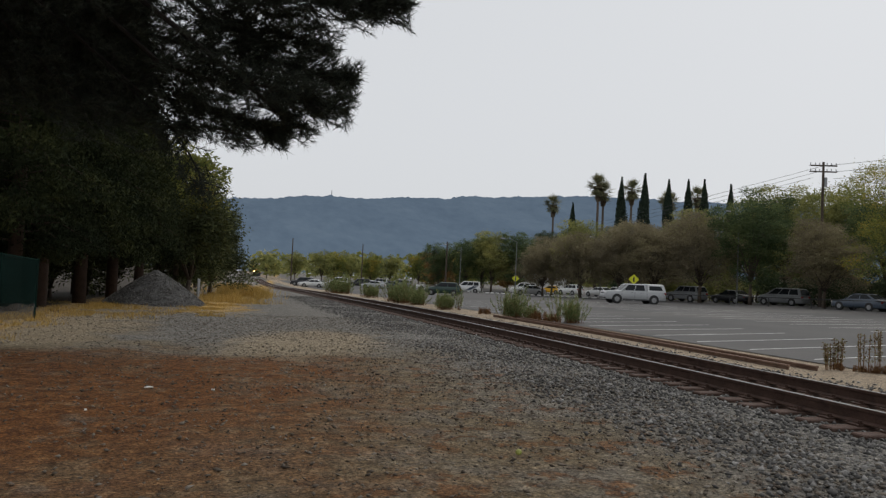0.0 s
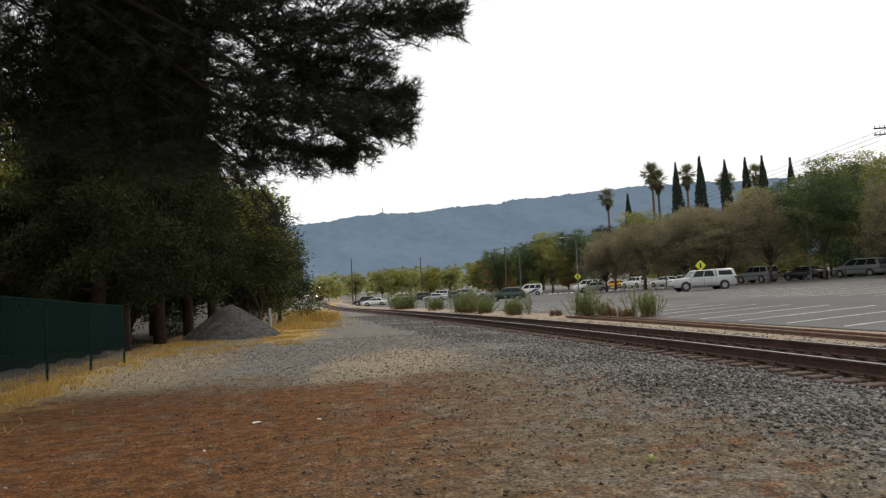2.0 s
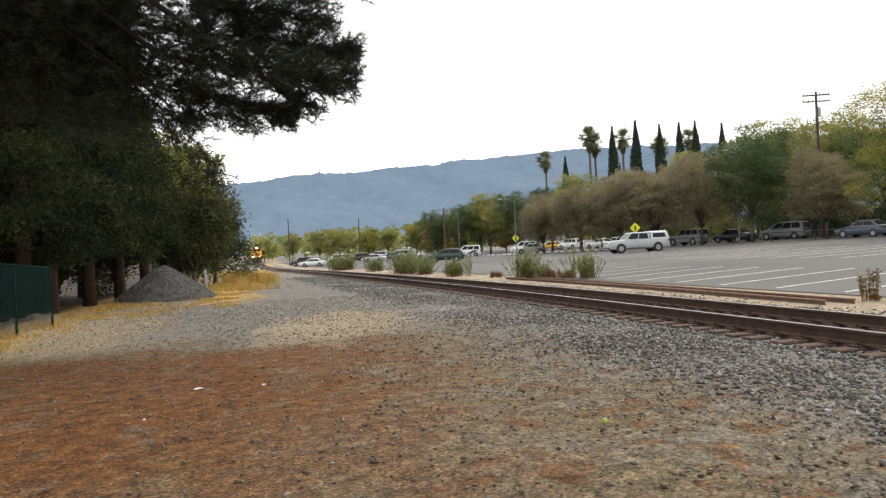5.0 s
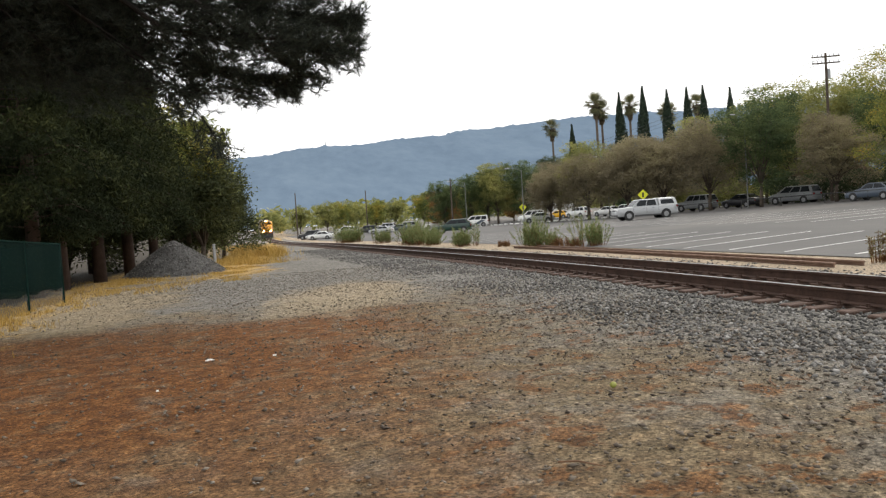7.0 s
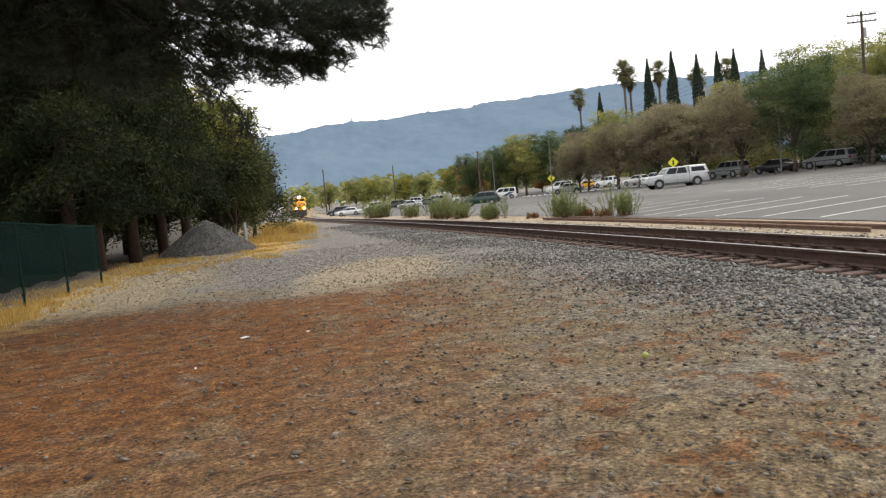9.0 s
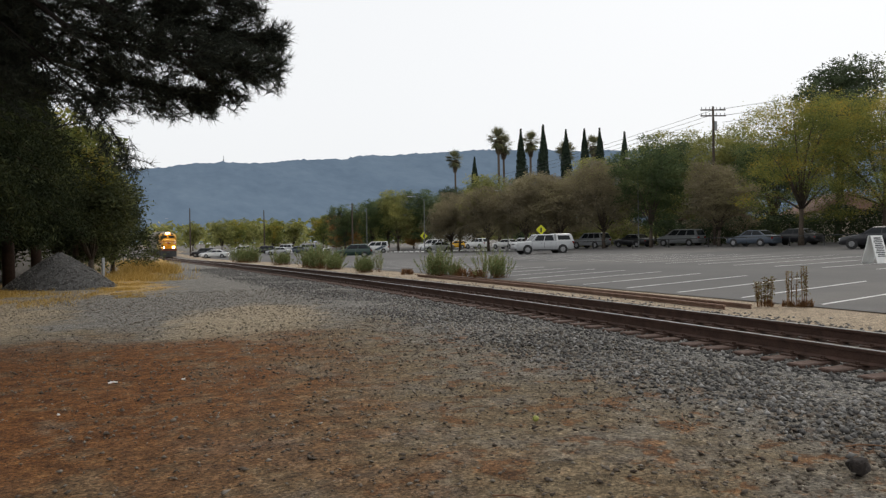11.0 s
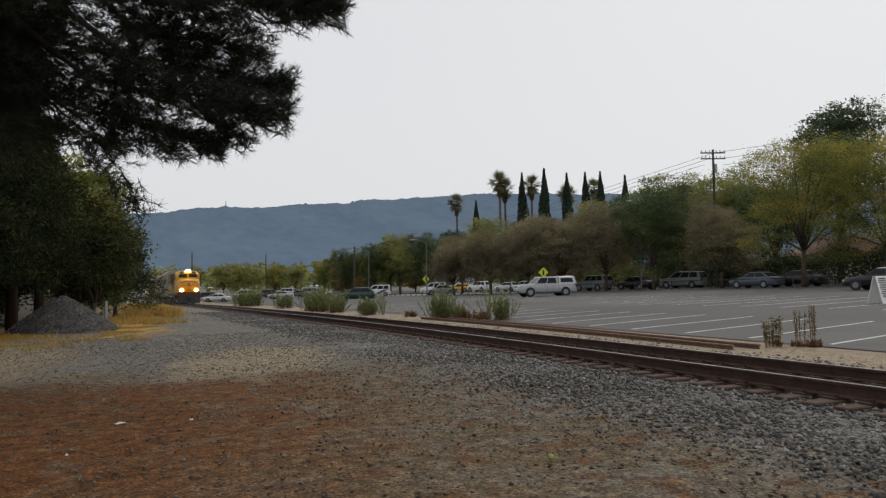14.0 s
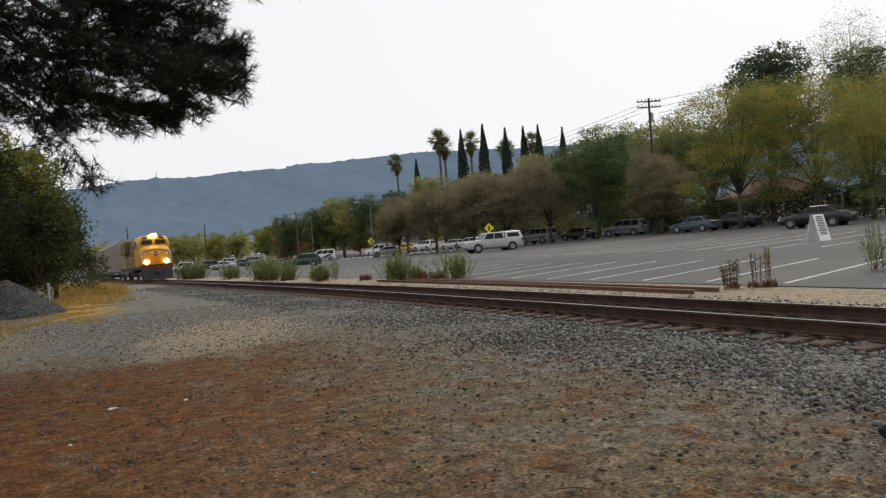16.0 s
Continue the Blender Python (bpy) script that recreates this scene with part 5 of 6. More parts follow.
    if shape == "pickup":
        for sx in (-1, 1):
            for ys_ in (a0 + 0.05, (a0 + b0) / 2 + 0.05, b0 - 0.03):
                part("door_seam", Geo().box((sx * (hw * 0.99 + 0.004), ys_, 0.78), (0.014, 0.022, 0.58)), M_TRIM, body)
            part("rocker_panel", Geo().box((sx * hw * 0.95, 0.0, sill + 0.05), (0.1, axles[1] - axles[0] - 0.95, 0.14), 0, 0.02), M_TRIM, v, "dark lower sill")
    # wheels in dark arches
    for sx in (-1, 1):
        for ay in axles:
            part("wheel_arch", Geo().tube([(sx * (hw - 0.12), ay, wr + 0.02), (sx * (hw + 0.004), ay, wr + 0.02)], wr * 1.17, 18), M_BLACK, body)
            w = part("wheel", Geo().tube([(sx * (hw - 0.2), ay, wr), (sx * (hw - 0.01), ay, wr), (sx * (hw + 0.015), ay, wr)], [wr, wr, wr * 0.92], 20), M_BLACK, v)
            rim = Geo().tube([(sx * (hw - 0.02), ay, wr), (sx * (hw + 0.02), ay, wr), (sx * (hw + 0.03), ay, wr)], [wr * 0.6, wr * 0.6, wr * 0.15], 14)
            part("rim", rim, M_HUB, w)
    yf, yb = -length / 2, length / 2
    zl = float(np.interp(ys[1], ys, [p[1] for p in belt])) - 0.14
    for sx in (-1, 1):
        part("headlight", Geo().box((sx * hw * 0.62, yf + 0.12, zl), (0.36, 0.2, 0.15), 0, 0.03), M_CLEAR_LENS, v)
        part("tail_light", Geo().box((sx * hw * 0.66, yb - 0.09, zl + 0.12), (0.26, 0.16, 0.2), 0, 0.03), M_RED_LENS, v)
        part("mirror", Geo().box((sx * (hw + 0.06), a0 + 0.28, zf + 0.08), (0.16, 0.08, 0.12), 0, 0.03), pm, v)
        for k in range(2):
            yh = a0 + (b0 - a0) * (0.42 + 0.36 * k)
            part("door_handle", Geo().box((sx * (hw * 0.985 + 0.01), yh, zf - 0.14), (0.02, 0.16, 0.03)), M_TRIM, v)
    part("grille", Geo().box((0, yf + 0.1, zl - 0.02), (hw * 0.8, 0.18, 0.16), 0, 0.02), M_TRIM, v)
    part("front_bumper", Geo().box((0, yf + 0.1, sill + 0.13), (width * 0.8, 0.24, 0.2), 0, 0.06), M_TRIM if shape == "pickup" else pm, v)
    part("rear_bumper", Geo().box((0, yb - 0.1, sill + 0.15), (width * 0.8, 0.24, 0.2), 0, 0.06), M_STEEL if shape == "pickup" else pm, v)
    if stripe:
        for sx in (-1, 1):
            part("side_stripe", Geo().add([(sx * (hw + 0.012), -0.2, 0.45), (sx * (hw + 0.012), 0.6, 0.45), (sx * (hw + 0.012), 1.9, 1.1), (sx * (hw + 0.012), 1.0, 1.1)], [(0, 1, 2, 3)]), stripe, v, "dark painted stripe")
    return v


def park(x, y, rz):
    """Where a car stands: its nose points along -y before the turn."""
    return pose(x, y, on_land(x, y, 0.02), 0, 0, rz)


SILVER, WHITE, BLACK, NAVY, DKGREEN, GREY = (0.43, 0.44, 0.45), (0.72, 0.72, 0.71), (0.015, 0.015, 0.018), (0.07, 0.09, 0.12), (0.02, 0.05, 0.04), (0.26, 0.27, 0.28)
vehicle("pickup_truck", "silver crew-cab pickup truck with a white camper shell", "pickup", SILVER, park(35.3, 61.0, 260), canopy=True)
vehicle("sedan_car", "black sedan parked under the trees", "sedan", BLACK, park(45.2, 34.8, 196))
vehicle("sedan_car", "dark blue sedan parked before the hedge", "sedan", NAVY, park(51.6, 52.1, 190))
vehicle("sedan_car", "black sedan parked behind a tree", "sedan", BLACK, park(54.4, 50.2, 190))
vehicle("minivan", "grey minivan parked under the trees", "minivan", GREY, park(54.9, 65.6, 200))
vehicle("sedan_car", "dark sedan parked in the shade of a tree", "sedan", BLACK, park(52.2, 70.2, 190))
vehicle("suv_car", "grey sport utility car parked in the shade", "suv", GREY, park(49.5, 74.5, 195))
vehicle("sedan_car", "white sedan parked under the trees", "sedan", WHITE, park(53.0, 102.3, 200))
vehicle("hatchback_car", "white hatchback parked under the trees", "hatch", WHITE, park(55.2, 101.3, 200))
vehicle("taxi_car", "yellow car parked under the trees", "sedan", (0.75, 0.4, 0.01), park(56.5, 128.4, 225))
vehicle("suv_car", "white sport utility car parked under the trees", "suv", WHITE, park(55.6, 118, 200))
vehicle("sedan_car", "silver sedan parked at the edge of the lot", "sedan", SILVER, park(41.8, 102, 258))
vehicle("van", "white van with a dark stripe parked in the lot", "van", WHITE, park(38.2, 120.5, 250), stripe=car_paint(NAVY))
vehicle("van", "white van parked beside a yellow car", "van", WHITE, park(47.6, 118.9, 240))
vehicle("hatchback_car", "dark green car behind weeds at the edge of the lot", "hatch", DKGREEN, park(24.0, 83.5, 248))
vehicle("sedan_car", "white sedan parked beside the track", "sedan", WHITE, park(14.9, 139, 250))
vehicle("sedan_car", "silver sedan parked beside the track", "sedan", SILVER, park(15.2, 147, 250))
vehicle("suv_car", "dark sport utility car parked beside the track", "suv", BLACK, park(14.5, 156, 250))
for k, (x, y, c, sh) in enumerate(((26.6, 142.5, SILVER, "sedan"), (31.5, 151, NAVY, "sedan"), (25.6, 154, BLACK, "suv"), (29.0, 162, WHITE, "sedan"), (35.0, 158, GREY, "minivan"), (23.0, 166, WHITE, "van"), (39.0, 150, WHITE, "sedan"), (44.0, 146, DKGREEN, "sedan"), (33.0, 172, SILVER, "suv"), (47, 160, GREY, "sedan"))):
    vehicle({"suv": "suv_car", "sedan": "sedan_car", "minivan": "minivan", "van": "van"}[sh], "far parked car at the end of the lot", sh, c, park(x, y, 245 + 9 * (k % 4)), "far parked cars")


# ---- the train ----
def ring(w, z0, z1, y, r=0.12):
    return [(-w, y, z0), (w, y, z0), (w, y, z1 - r), (w - r * 0.3, y, z1 - r * 0.3), (w - r, y, z1), (-w + r, y, z1), (-w + r * 0.3, y, z1 - r * 0.3), (-w, y, z1 - r)]


def wheel_set(parent, ys, r=0.5):
    for y in ys:
        for sx in (-1, 1):
            part("wheel", Geo().tube([(sx * 0.70, y, r), (sx * 0.82, y, r)], r, 16), M_DARKSTEEL, parent)


M_HOODDARK = surface("sooty_hood_paint", (0.06, 0.035, 0.015), (0.22, 0.12, 0.03), 0.9, 0.6, 0, 0.1, 6)


def make_locomotive():
    loco = thing("locomotive", "yellow diesel locomotive with grey roof and lit headlights", "locomotive")
    part("underframe", Geo().box((0, 10.8, 1.35), (3.0, 20.4, 0.34), 0, 0.04).box((0, 10.6, 0.85), (2.4, 5.2, 0.8), 0, 0.2), M_DARKSTEEL, loco)
    part("snow_plow", Geo().loft([[(-1.45, 0.55, 0.12), (1.45, 0.55, 0.12), (1.45, 0.55, 1.2), (-1.45, 0.55, 1.2)], [(-1.2, 0.1, 0.14), (1.2, 0.1, 0.14), (1.4, 0.25, 1.2), (-1.4, 0.25, 1.2)]]), M_DARKSTEEL, loco, "dark steel plow below the nose")
    part("front_sill", Geo().box((0, 0.42, 1.38), (3.0, 0.34, 0.4), 0, 0.04), surface("red_sill", (0.1, 0.03, 0.018), (0.18, 0.05, 0.025), 3, 0.7), loco, "red front sill")
    part("coupler", Geo().box((0, 0.05, 0.85), (0.35, 0.7, 0.32), 0, 0.05), M_DARKSTEEL, loco)
    part("nose", Geo().loft([ring(1.05, 1.52, 2.75, 0.56, 0.4), ring(1.26, 1.52, 3.05, 0.68, 0.45), ring(1.4, 1.52, 3.35, 1.0, 0.5), ring(1.46, 1.52, 3.55, 1.9, 0.5)]), M_YELLOW_LOCO, loco, "yellow wide nose", True)
    part("anticlimber", Geo().box((0, 0.36, 1.66), (2.9, 0.5, 0.14), 0, 0.03), M_YELLOW_LOCO, loco, "yellow front platform")
    for sx in (-1, 1):
        part("grab_rail", Geo().tube([(sx * 1.36, 0.32, 1.7), (sx * 1.36, 0.28, 2.7), (sx * 1.2, 0.45, 2.85)], 0.03, 6), M_WHITE, loco, "white grab rail")
    wing = Geo()
    for sx in (-1, 1):
        wing.add([(sx * 0.18, 0.57, 2.62), (sx * 1.1, 0.6, 2.5), (sx * 1.12, 0.6, 2.72), (sx * 0.18, 0.57, 2.86)], [(0, 1, 2, 3)])
    part("wing_emblem", wing, M_WHITE, loco, "pale wing emblem on the nose")
    part("shield_emblem", Geo().add([(-0.16, 0.555, 2.45), (0.16, 0.555, 2.45), (0.2, 0.565, 2.86), (-0.2, 0.565, 2.86)], [(0, 1, 2, 3)]), car_paint((0.3, 0.02, 0.03)), loco, "red shield emblem on the nose")
    part("nose_line", Geo().tube([(-1.3, 0.66, 2.55), (-1.1, 0.62, 2.95), (0, 0.58, 3.12), (1.1, 0.62, 2.95), (1.3, 0.66, 2.55)], 0.04, 5), car_paint((0.35, 0.03, 0.03)), loco)
    part("cab", Geo().loft([ring(1.46, 1.52, 4.2, 1.75, 0.55), ring(1.53, 1.52, 4.5, 2.15, 0.6), ring(1.53, 1.52, 4.55, 4.6, 0.55)]), M_YELLOW_LOCO, loco, "yellow cab")
    part("cab_roof", Geo().loft([ring(0.9, 4.36, 4.56, 1.95, 0.15), ring(1.0, 4.42, 4.66, 4.65, 0.15)]), M_LOCO_GREY, loco, "grey cab roof")
    for sx in (-1, 1):
        part("windscreen", Geo().add([(sx * 0.14, 1.725, 3.62), (sx * 1.22, 1.735, 3.62), (sx * 1.08, 1.735, 4.04), (sx * 0.14, 1.725, 4.1)], [(0, 1, 2, 3)]), M_GLASS, loco)
        for y in (2.4, 3.4):
            part("cab_window", Geo().add([(sx * 1.56, y, 3.3), (sx * 1.56, y + 0.8, 3.3), (sx * 1.56, y + 0.8, 4.05), (sx * 1.56, y, 4.05)], [(0, 1, 2, 3)]), M_GLASS, loco)
        # glowing box added behind the headlights as their bloom
        part("headlight_halo", Geo().box((sx * 0.16, 1.82, 4.5), (0.42, 0.3, 0.44), 0, 0.05), M_BLOOM, loco, "glowing amber box standing for headlight bloom") if sx > 0 else None
        part("number_board", Geo().box((sx * 0.78, 1.84, 4.24), (0.5, 0.2, 0.2), 0, 0.03), M_DARKSTEEL, loco)
        part("ditch_light", Geo().tube([(sx * 0.92, 0.42, 1.86), (sx * 0.92, 0.2, 1.86)], 0.2, 14), M_LIGHT, loco, "lit amber ditch light")
        # wider glowing disc added behind each ditch light as its bloom
        part("ditch_light_halo", Geo().tube([(sx * 0.92, 0.55, 1.86), (sx * 0.92, 0.24, 1.86)], 0.3, 16), M_BLOOM, loco, "glowing amber disc standing for lamp bloom")
        part("headlight", Geo().tube([(sx * 0.16, 1.8, 4.5), (sx * 0.16, 1.58, 4.5)], 0.15, 14), M_LIGHT, loco, "lit amber headlight over the windscreen")
        g = Geo()
        for k in range(11):
            g.tube([(sx * 1.48, 5.2 + 1.45 * k, 1.5), (sx * 1.48, 5.2 + 1.45 * k, 2.55)], 0.02, 5)
        g.tube([(sx * 1.48, 5.2, 2.55), (sx * 1.48, 19.8, 2.55)], 0.022, 5)
        part("handrail", g, car_paint((0.7, 0.5, 0.1)), loco)
        g = Geo()
        for k in range(4):
            g.box((sx * 1.38, 0.95 + 0.02 * k, 0.42 + 0.28 * k), (0.24, 0.5, 0.04))
        part("steps", g, M_DARKSTEEL, loco)
        g = Geo()
        for k in range(9):
            g.box((sx * 1.02, 6.0 + k * 1.05, 2.55), (0.04, 0.9, 1.7), 0, 0.01)
        part("hood_doors", g, M_HOODDARK, loco)
        for y0, y1 in ((5.0, 6.6), (15.6, 19.2)):
            part("radiator_grille", Geo().box((sx * 1.12, (y0 + y1) / 2, 3.7), (0.1, y1 - y0, 0.9), 0, 0.02), M_DARKSTEEL, loco)
    part("hood", Geo().loft([ring(1.0, 1.52, 4.25, 4.6, 0.25), ring(1.0, 1.52, 4.25, 14.8, 0.25)]), M_HOODDARK, loco, "sooty dark yellow engine hood")
    part("hood_roof", Geo().box((0, 9.7, 4.3), (1.5, 10, 0.16), 0, 0.04).box((0, 8.6, 4.5), (0.7, 1.6, 0.3), 0, 0.05), M_LOCO_GREY, loco)
    part("radiator_section", Geo().loft([ring(1.5, 3.1, 4.5, 14.6, 0.2), ring(1.5, 3.1, 4.5, 20.2, 0.2)]).loft([ring(1.0, 1.52, 3.2, 14.7, 0.1), ring(1.0, 1.52, 3.2, 20.0, 0.1)]), M_HOODDARK, loco, "sooty flared radiator section")
    part("air_tank", Geo().tube([(-1.1, 8.5, 1.0), (-1.1, 12.5, 1.0)], 0.22, 10), M_DARKSTEEL, loco)
    for y in (3.3, 17.6):
        part("truck_frame", Geo().box((0, y, 0.72), (2.5, 4.2, 0.42), 0, 0.08), M_DARKSTEEL, loco)
        wheel_set(loco, (y - 1.7, y, y + 1.7))
    return loco


def make_freight_car(mat, label, height=5.1, length=26.0):
    c = thing("freight_car", label, "freight car", group="train")
    part("body", Geo().loft([ring(1.5, 1.1, height, 0.6, 0.45), ring(1.52, 1.1, height, length - 0.6, 0.45)]), mat, c)
    for sx in (-1, 1):
        g = Geo()
        for k in range(17):
            g.box((sx * 1.54, 0.8 + k * (length - 1.6) / 16, 2.95), (0.07, 0.14, height - 1.5))
        part("side_posts", g, mat, c)
        part("side_sill", Geo().box((sx * 1.5, length / 2, 1.1), (0.12, length - 1.2, 0.3)), M_DARKSTEEL, c)
    for y in (3.0, length - 3.0):
        part("truck_frame", Geo().box((0, y, 0.62), (2.3, 2.6, 0.36), 0, 0.06), M_DARKSTEEL, c)
        wheel_set(c, (y - 0.9, y + 0.9), 0.45)
    part("roof", Geo().loft([ring(1.2, height - 0.05, height + 0.08, 0.6, 0.05), ring(1.2, height - 0.05, height + 0.08, length - 0.6, 0.05)]), M_STEEL, c, "pale steel roof")
    return c


LOCO = make_locomotive()
CONSIST = [(LOCO, 0.0, 21.2)]
first_tan = make_freight_car(M_CAR_TAN, "tan ribbed freight car coupled in the train")
first_brown = make_freight_car(M_CAR_BROWN, "brown ribbed freight car coupled in the train", 4.7)
at = 22.0
for k in range(7):
    src = first_brown if k in (2, 3, 5) else first_tan
    car = src if k in (0, 2) else copy_thing(src, pose(0, 0, 0))
    CONSIST.append((car, at, 26.0))
    at += 26.8


# ---- poles, lamps, signs, wires ----
def utility_pole(x, y, h, arms=True):
    p = thing("utility_pole", "dark wooden utility pole" + (" with crossarms and insulators" if arms else ""), "utility pole", at_land(x, y), "utility poles")
    part("pole", Geo().tube([(0, 0, -0.3), (0, 0, h)], [0.17, 0.11], 9), M_POLE, p)
    if arms:
        for z in (h - 0.35, h - 0.95):
            arm = part("crossarm", Geo().box((0, 0, z), (2.6, 0.1, 0.12), -20), M_POLE, p)
            for k in (-1.2, -0.75, -0.35, 0.35, 0.75, 1.2):
                a = radians(-20)
                part("insulator", Geo().tube([(k * math.cos(a), k * math.sin(a), z + 0.05), (k * math.cos(a), k * math.sin(a), z + 0.28)], [0.05, 0.04], 6), M_STEEL, arm)
        part("transformer", Geo().tube([(0.3, 0.1, h - 2.4), (0.3, 0.1, h - 1.5)], 0.22, 10), M_STEEL, p)
    return p


utility_pole(56.0, 61.8, 14.2)
for x, y, h in ((13.2, 171, 10.2), (31.0, 184.5, 10.0), (45.9, 177, 9.4), (36.2, 126.7, 8.6)):
    utility_pole(x, y, h, False)


def street_lamp(x, y, h, rz, arm=1.6):
    p = thing("street_lamp", "grey steel street lamp with a curved arm", "street lamp", at_land(x, y, rz), "street lamps")
    part("pole", Geo().tube([(0, 0, -0.2), (0, 0, h - 0.3)], [0.075, 0.045], 8), M_LAMPPOST, p)
    part("arm", Geo().tube([(0, 0, h - 0.4), (arm * 0.4, 0, h - 0.08), (arm, 0, h)], 0.025, 6), M_LAMPPOST, p)
    part("lamp_head", Geo().box((arm + 0.25, 0, h), (0.6, 0.24, 0.11), 0, 0.04), M_STEEL, p)


street_lamp(34.6, 88.7, 7.1, 180)
street_lamp(49.5, 65.7, 9.2, 200)
street_lamp(44.2, 84.8, 7.4, 200)
street_lamp(38.6, 126.2, 8.0, 180, 2.6)
street_lamp(46.0, 165, 7.5, 180)
street_lamp(58.0, 42.0, 8.6, 190)


def warning_sign(x, y, z):
    s = thing("warning_sign", "yellow-green diamond pedestrian warning sign on a post", "road sign", at_land(x, y, -30), "warning signs")
    h = z - on_land(x, y)
    part("post", Geo().tube([(0, 0.04, -0.1), (0, 0.04, h + 0.3)], 0.03, 6), M_STEEL, s)
    d = 0.55
    plate = part("plate", Geo().add([(0, 0, h - d), (d, 0, h), (0, 0, h + d), (-d, 0, h), (0, 0.02, h - d), (d, 0.02, h), (0, 0.02, h + d), (-d, 0.02, h)], [(0, 1, 2, 3), (7, 6, 5, 4), (0, 4, 5, 1), (1, 5, 6, 2), (2, 6, 7, 3), (3, 7, 4, 0)]), M_SIGN_YELLOW, s)
    part("symbol", Geo().box((0, -0.004, h - 0.02), (0.16, 0.004, 0.5)), M_BLACK, plate, "plain black symbol")


warning_sign(41.2, 71.4, 2.5)
warning_sign(40.0, 102.9, 2.2)

for k, z in enumerate((13.9, 13.3, 12.7)):
    for x0, y0, z0, x1, y1, z1 in ((56 + 0.5 * k, 61.6, z + 0.5, 75 + k, 8, z + 5), (56 - 0.5 * k, 62, z + 0.5, 62, 190, z - 2)):
        pts = [(x0 + (x1 - x0) * f, y0 + (y1 - y0) * f, z0 + (z1 - z0) * f - 4 * 1.2 * f * (1 - f)) for f in np.linspace(0, 1, 14)]
        tagged(new("power_line", Geo().tube(pts, 0.018, 4).mesh("power_line", M_DARKSTEEL)), "thin sagging power line on utility poles", "power line", "power lines")


def sandwich_board():
    s = thing("sandwich_board", "white A-frame notice board standing in the lot", "sign", pose(29.3, 22.8, on_land(29.3, 22.8, 0.021), 0, 0, -2))
    for sgn, nm in ((-1, "front_panel"), (1, "back_panel")):
        q = [(-0.33, sgn * 0.36, 0.0), (0.33, sgn * 0.36, 0.0), (0.33, sgn * 0.03, 1.16), (-0.33, sgn * 0.03, 1.16)]
        q2 = [(x, y + 0.03 * sgn, z) for x, y, z in q]
        p = part(nm, Geo().add(q + q2, [(0, 1, 2, 3), (7, 6, 5, 4), (0, 4, 5, 1), (1, 5, 6, 2), (2, 6, 7, 3), (3, 7, 4, 0)]), M_WHITE, s)
        if sgn < 0:
            for k in range(11):
                z0 = 1.02 - 0.075 * k
                w = 0.2 + 0.06 * ((k * 7) % 3) / 2
                f = lambda z: -0.36 - 0.034 + 0.33 * z / 1.16
                h = 0.045 if k else 0.06
                part("text_bar", Geo().add([(-w, f(z0), z0), (w, f(z0), z0), (w, f(z0 + h), z0 + h), (-w, f(z0 + h), z0 + h)], [(0, 1, 2, 3)]), M_TRIM, p)
    part("hinge", Geo().box((0, 0, 1.15), (0.6, 0.08, 0.03)), M_STEEL, s)


sandwich_board()


# ---- the lot's far edge: low rail, wheel stops, hedge, houses ----
def edge_rail():
    r = thing("guard_rail", "low dark pipe rail along the far edge of the lot", "rail")
    pts = [(43.5, 72), (47.5, 64), (50, 56), (51.5, 48), (52.5, 42), (53.5, 34), (54, 26)]
    for (x0, y0), (x1, y1) in zip(pts, pts[1:]):
        part("pipe", Geo().tube([(x0, y0, on_land(x0, y0, 0.85)), (x1, y1, on_land(x1, y1, 0.85))], 0.05, 6), M_DARKSTEEL, r)
        for f in (0.0, 0.5):
            x, y = x0 + (x1 - x0) * f, y0 + (y1 - y0) * f
            part("post", Geo().tube([(x, y, on_land(x, y, -0.1)), (x, y, on_land(x, y, 0.85))], 0.045, 6), M_DARKSTEEL, r)


edge_rail()
stop = None
for k in range(26):
    x, y = 40.2 + 0.14 * k, 126 - 2.1 * k
    m = pose(x, y, on_land(x, y, 0.021), 0, 0, 86)
    if stop is None:
        stop = tagged(new("wheel_stop", Geo().box((0, 0, 0.07), (1.5, 0.17, 0.14), 0, 0.03).mesh("wheel_stop", M_WHITE)), "white concrete wheel stop on the asphalt", "wheel stop", "wheel stops")
        stop.matrix_basis = m
    else:
        copy_thing(stop, m)


def hedge(x0, y0, x1, y1, h, w, seed, mat, label):
    rng = np.random.default_rng(seed)
    ln = math.hypot(x1 - x0, y1 - y0)
    n = int(ln * h * 190)
    t = rng.random(n)
    a = math.atan2(y1 - y0, x1 - x0)
    off = rng.normal(0, w * 0.33, n)
    x, y = x0 + (x1 - x0) * t - math.sin(a) * off, y0 + (y1 - y0) * t + math.cos(a) * off
    z = land(x, y) + h * rng.random(n) ** 0.7 * (0.9 + 0.1 * np.sin(t * ln * 1.3))
    hd = thing("hedge", label, "hedge", group="hedges")
    part("leaves", np_mesh("leaves", *leaf_cards(np.stack([x, y, z], 1), 0.11, rng), mat), None, hd)
    g = Geo()
    for k in range(int(ln / 1.5)):
        f = (k + 0.5) / int(ln / 1.5)
        px, py = x0 + (x1 - x0) * f, y0 + (y1 - y0) * f
        g.tube([(px, py, on_land(px, py, -0.1)), (px + 0.1, py, on_land(px, py, h * 0.8))], [0.06, 0.02], 5)
    tagged(part("stems", g, M_BARK, hd), kind="stuff")


hedge(57.0, 72, 60.5, 52, 2.9, 2.2, 201, M_LEAF_TALL, "dark clipped hedge behind the parked cars")
hedge(60.5, 52, 63, 20, 3.5, 2.2, 202, M_LEAF_TALL, "tall dark hedge behind the parked cars")
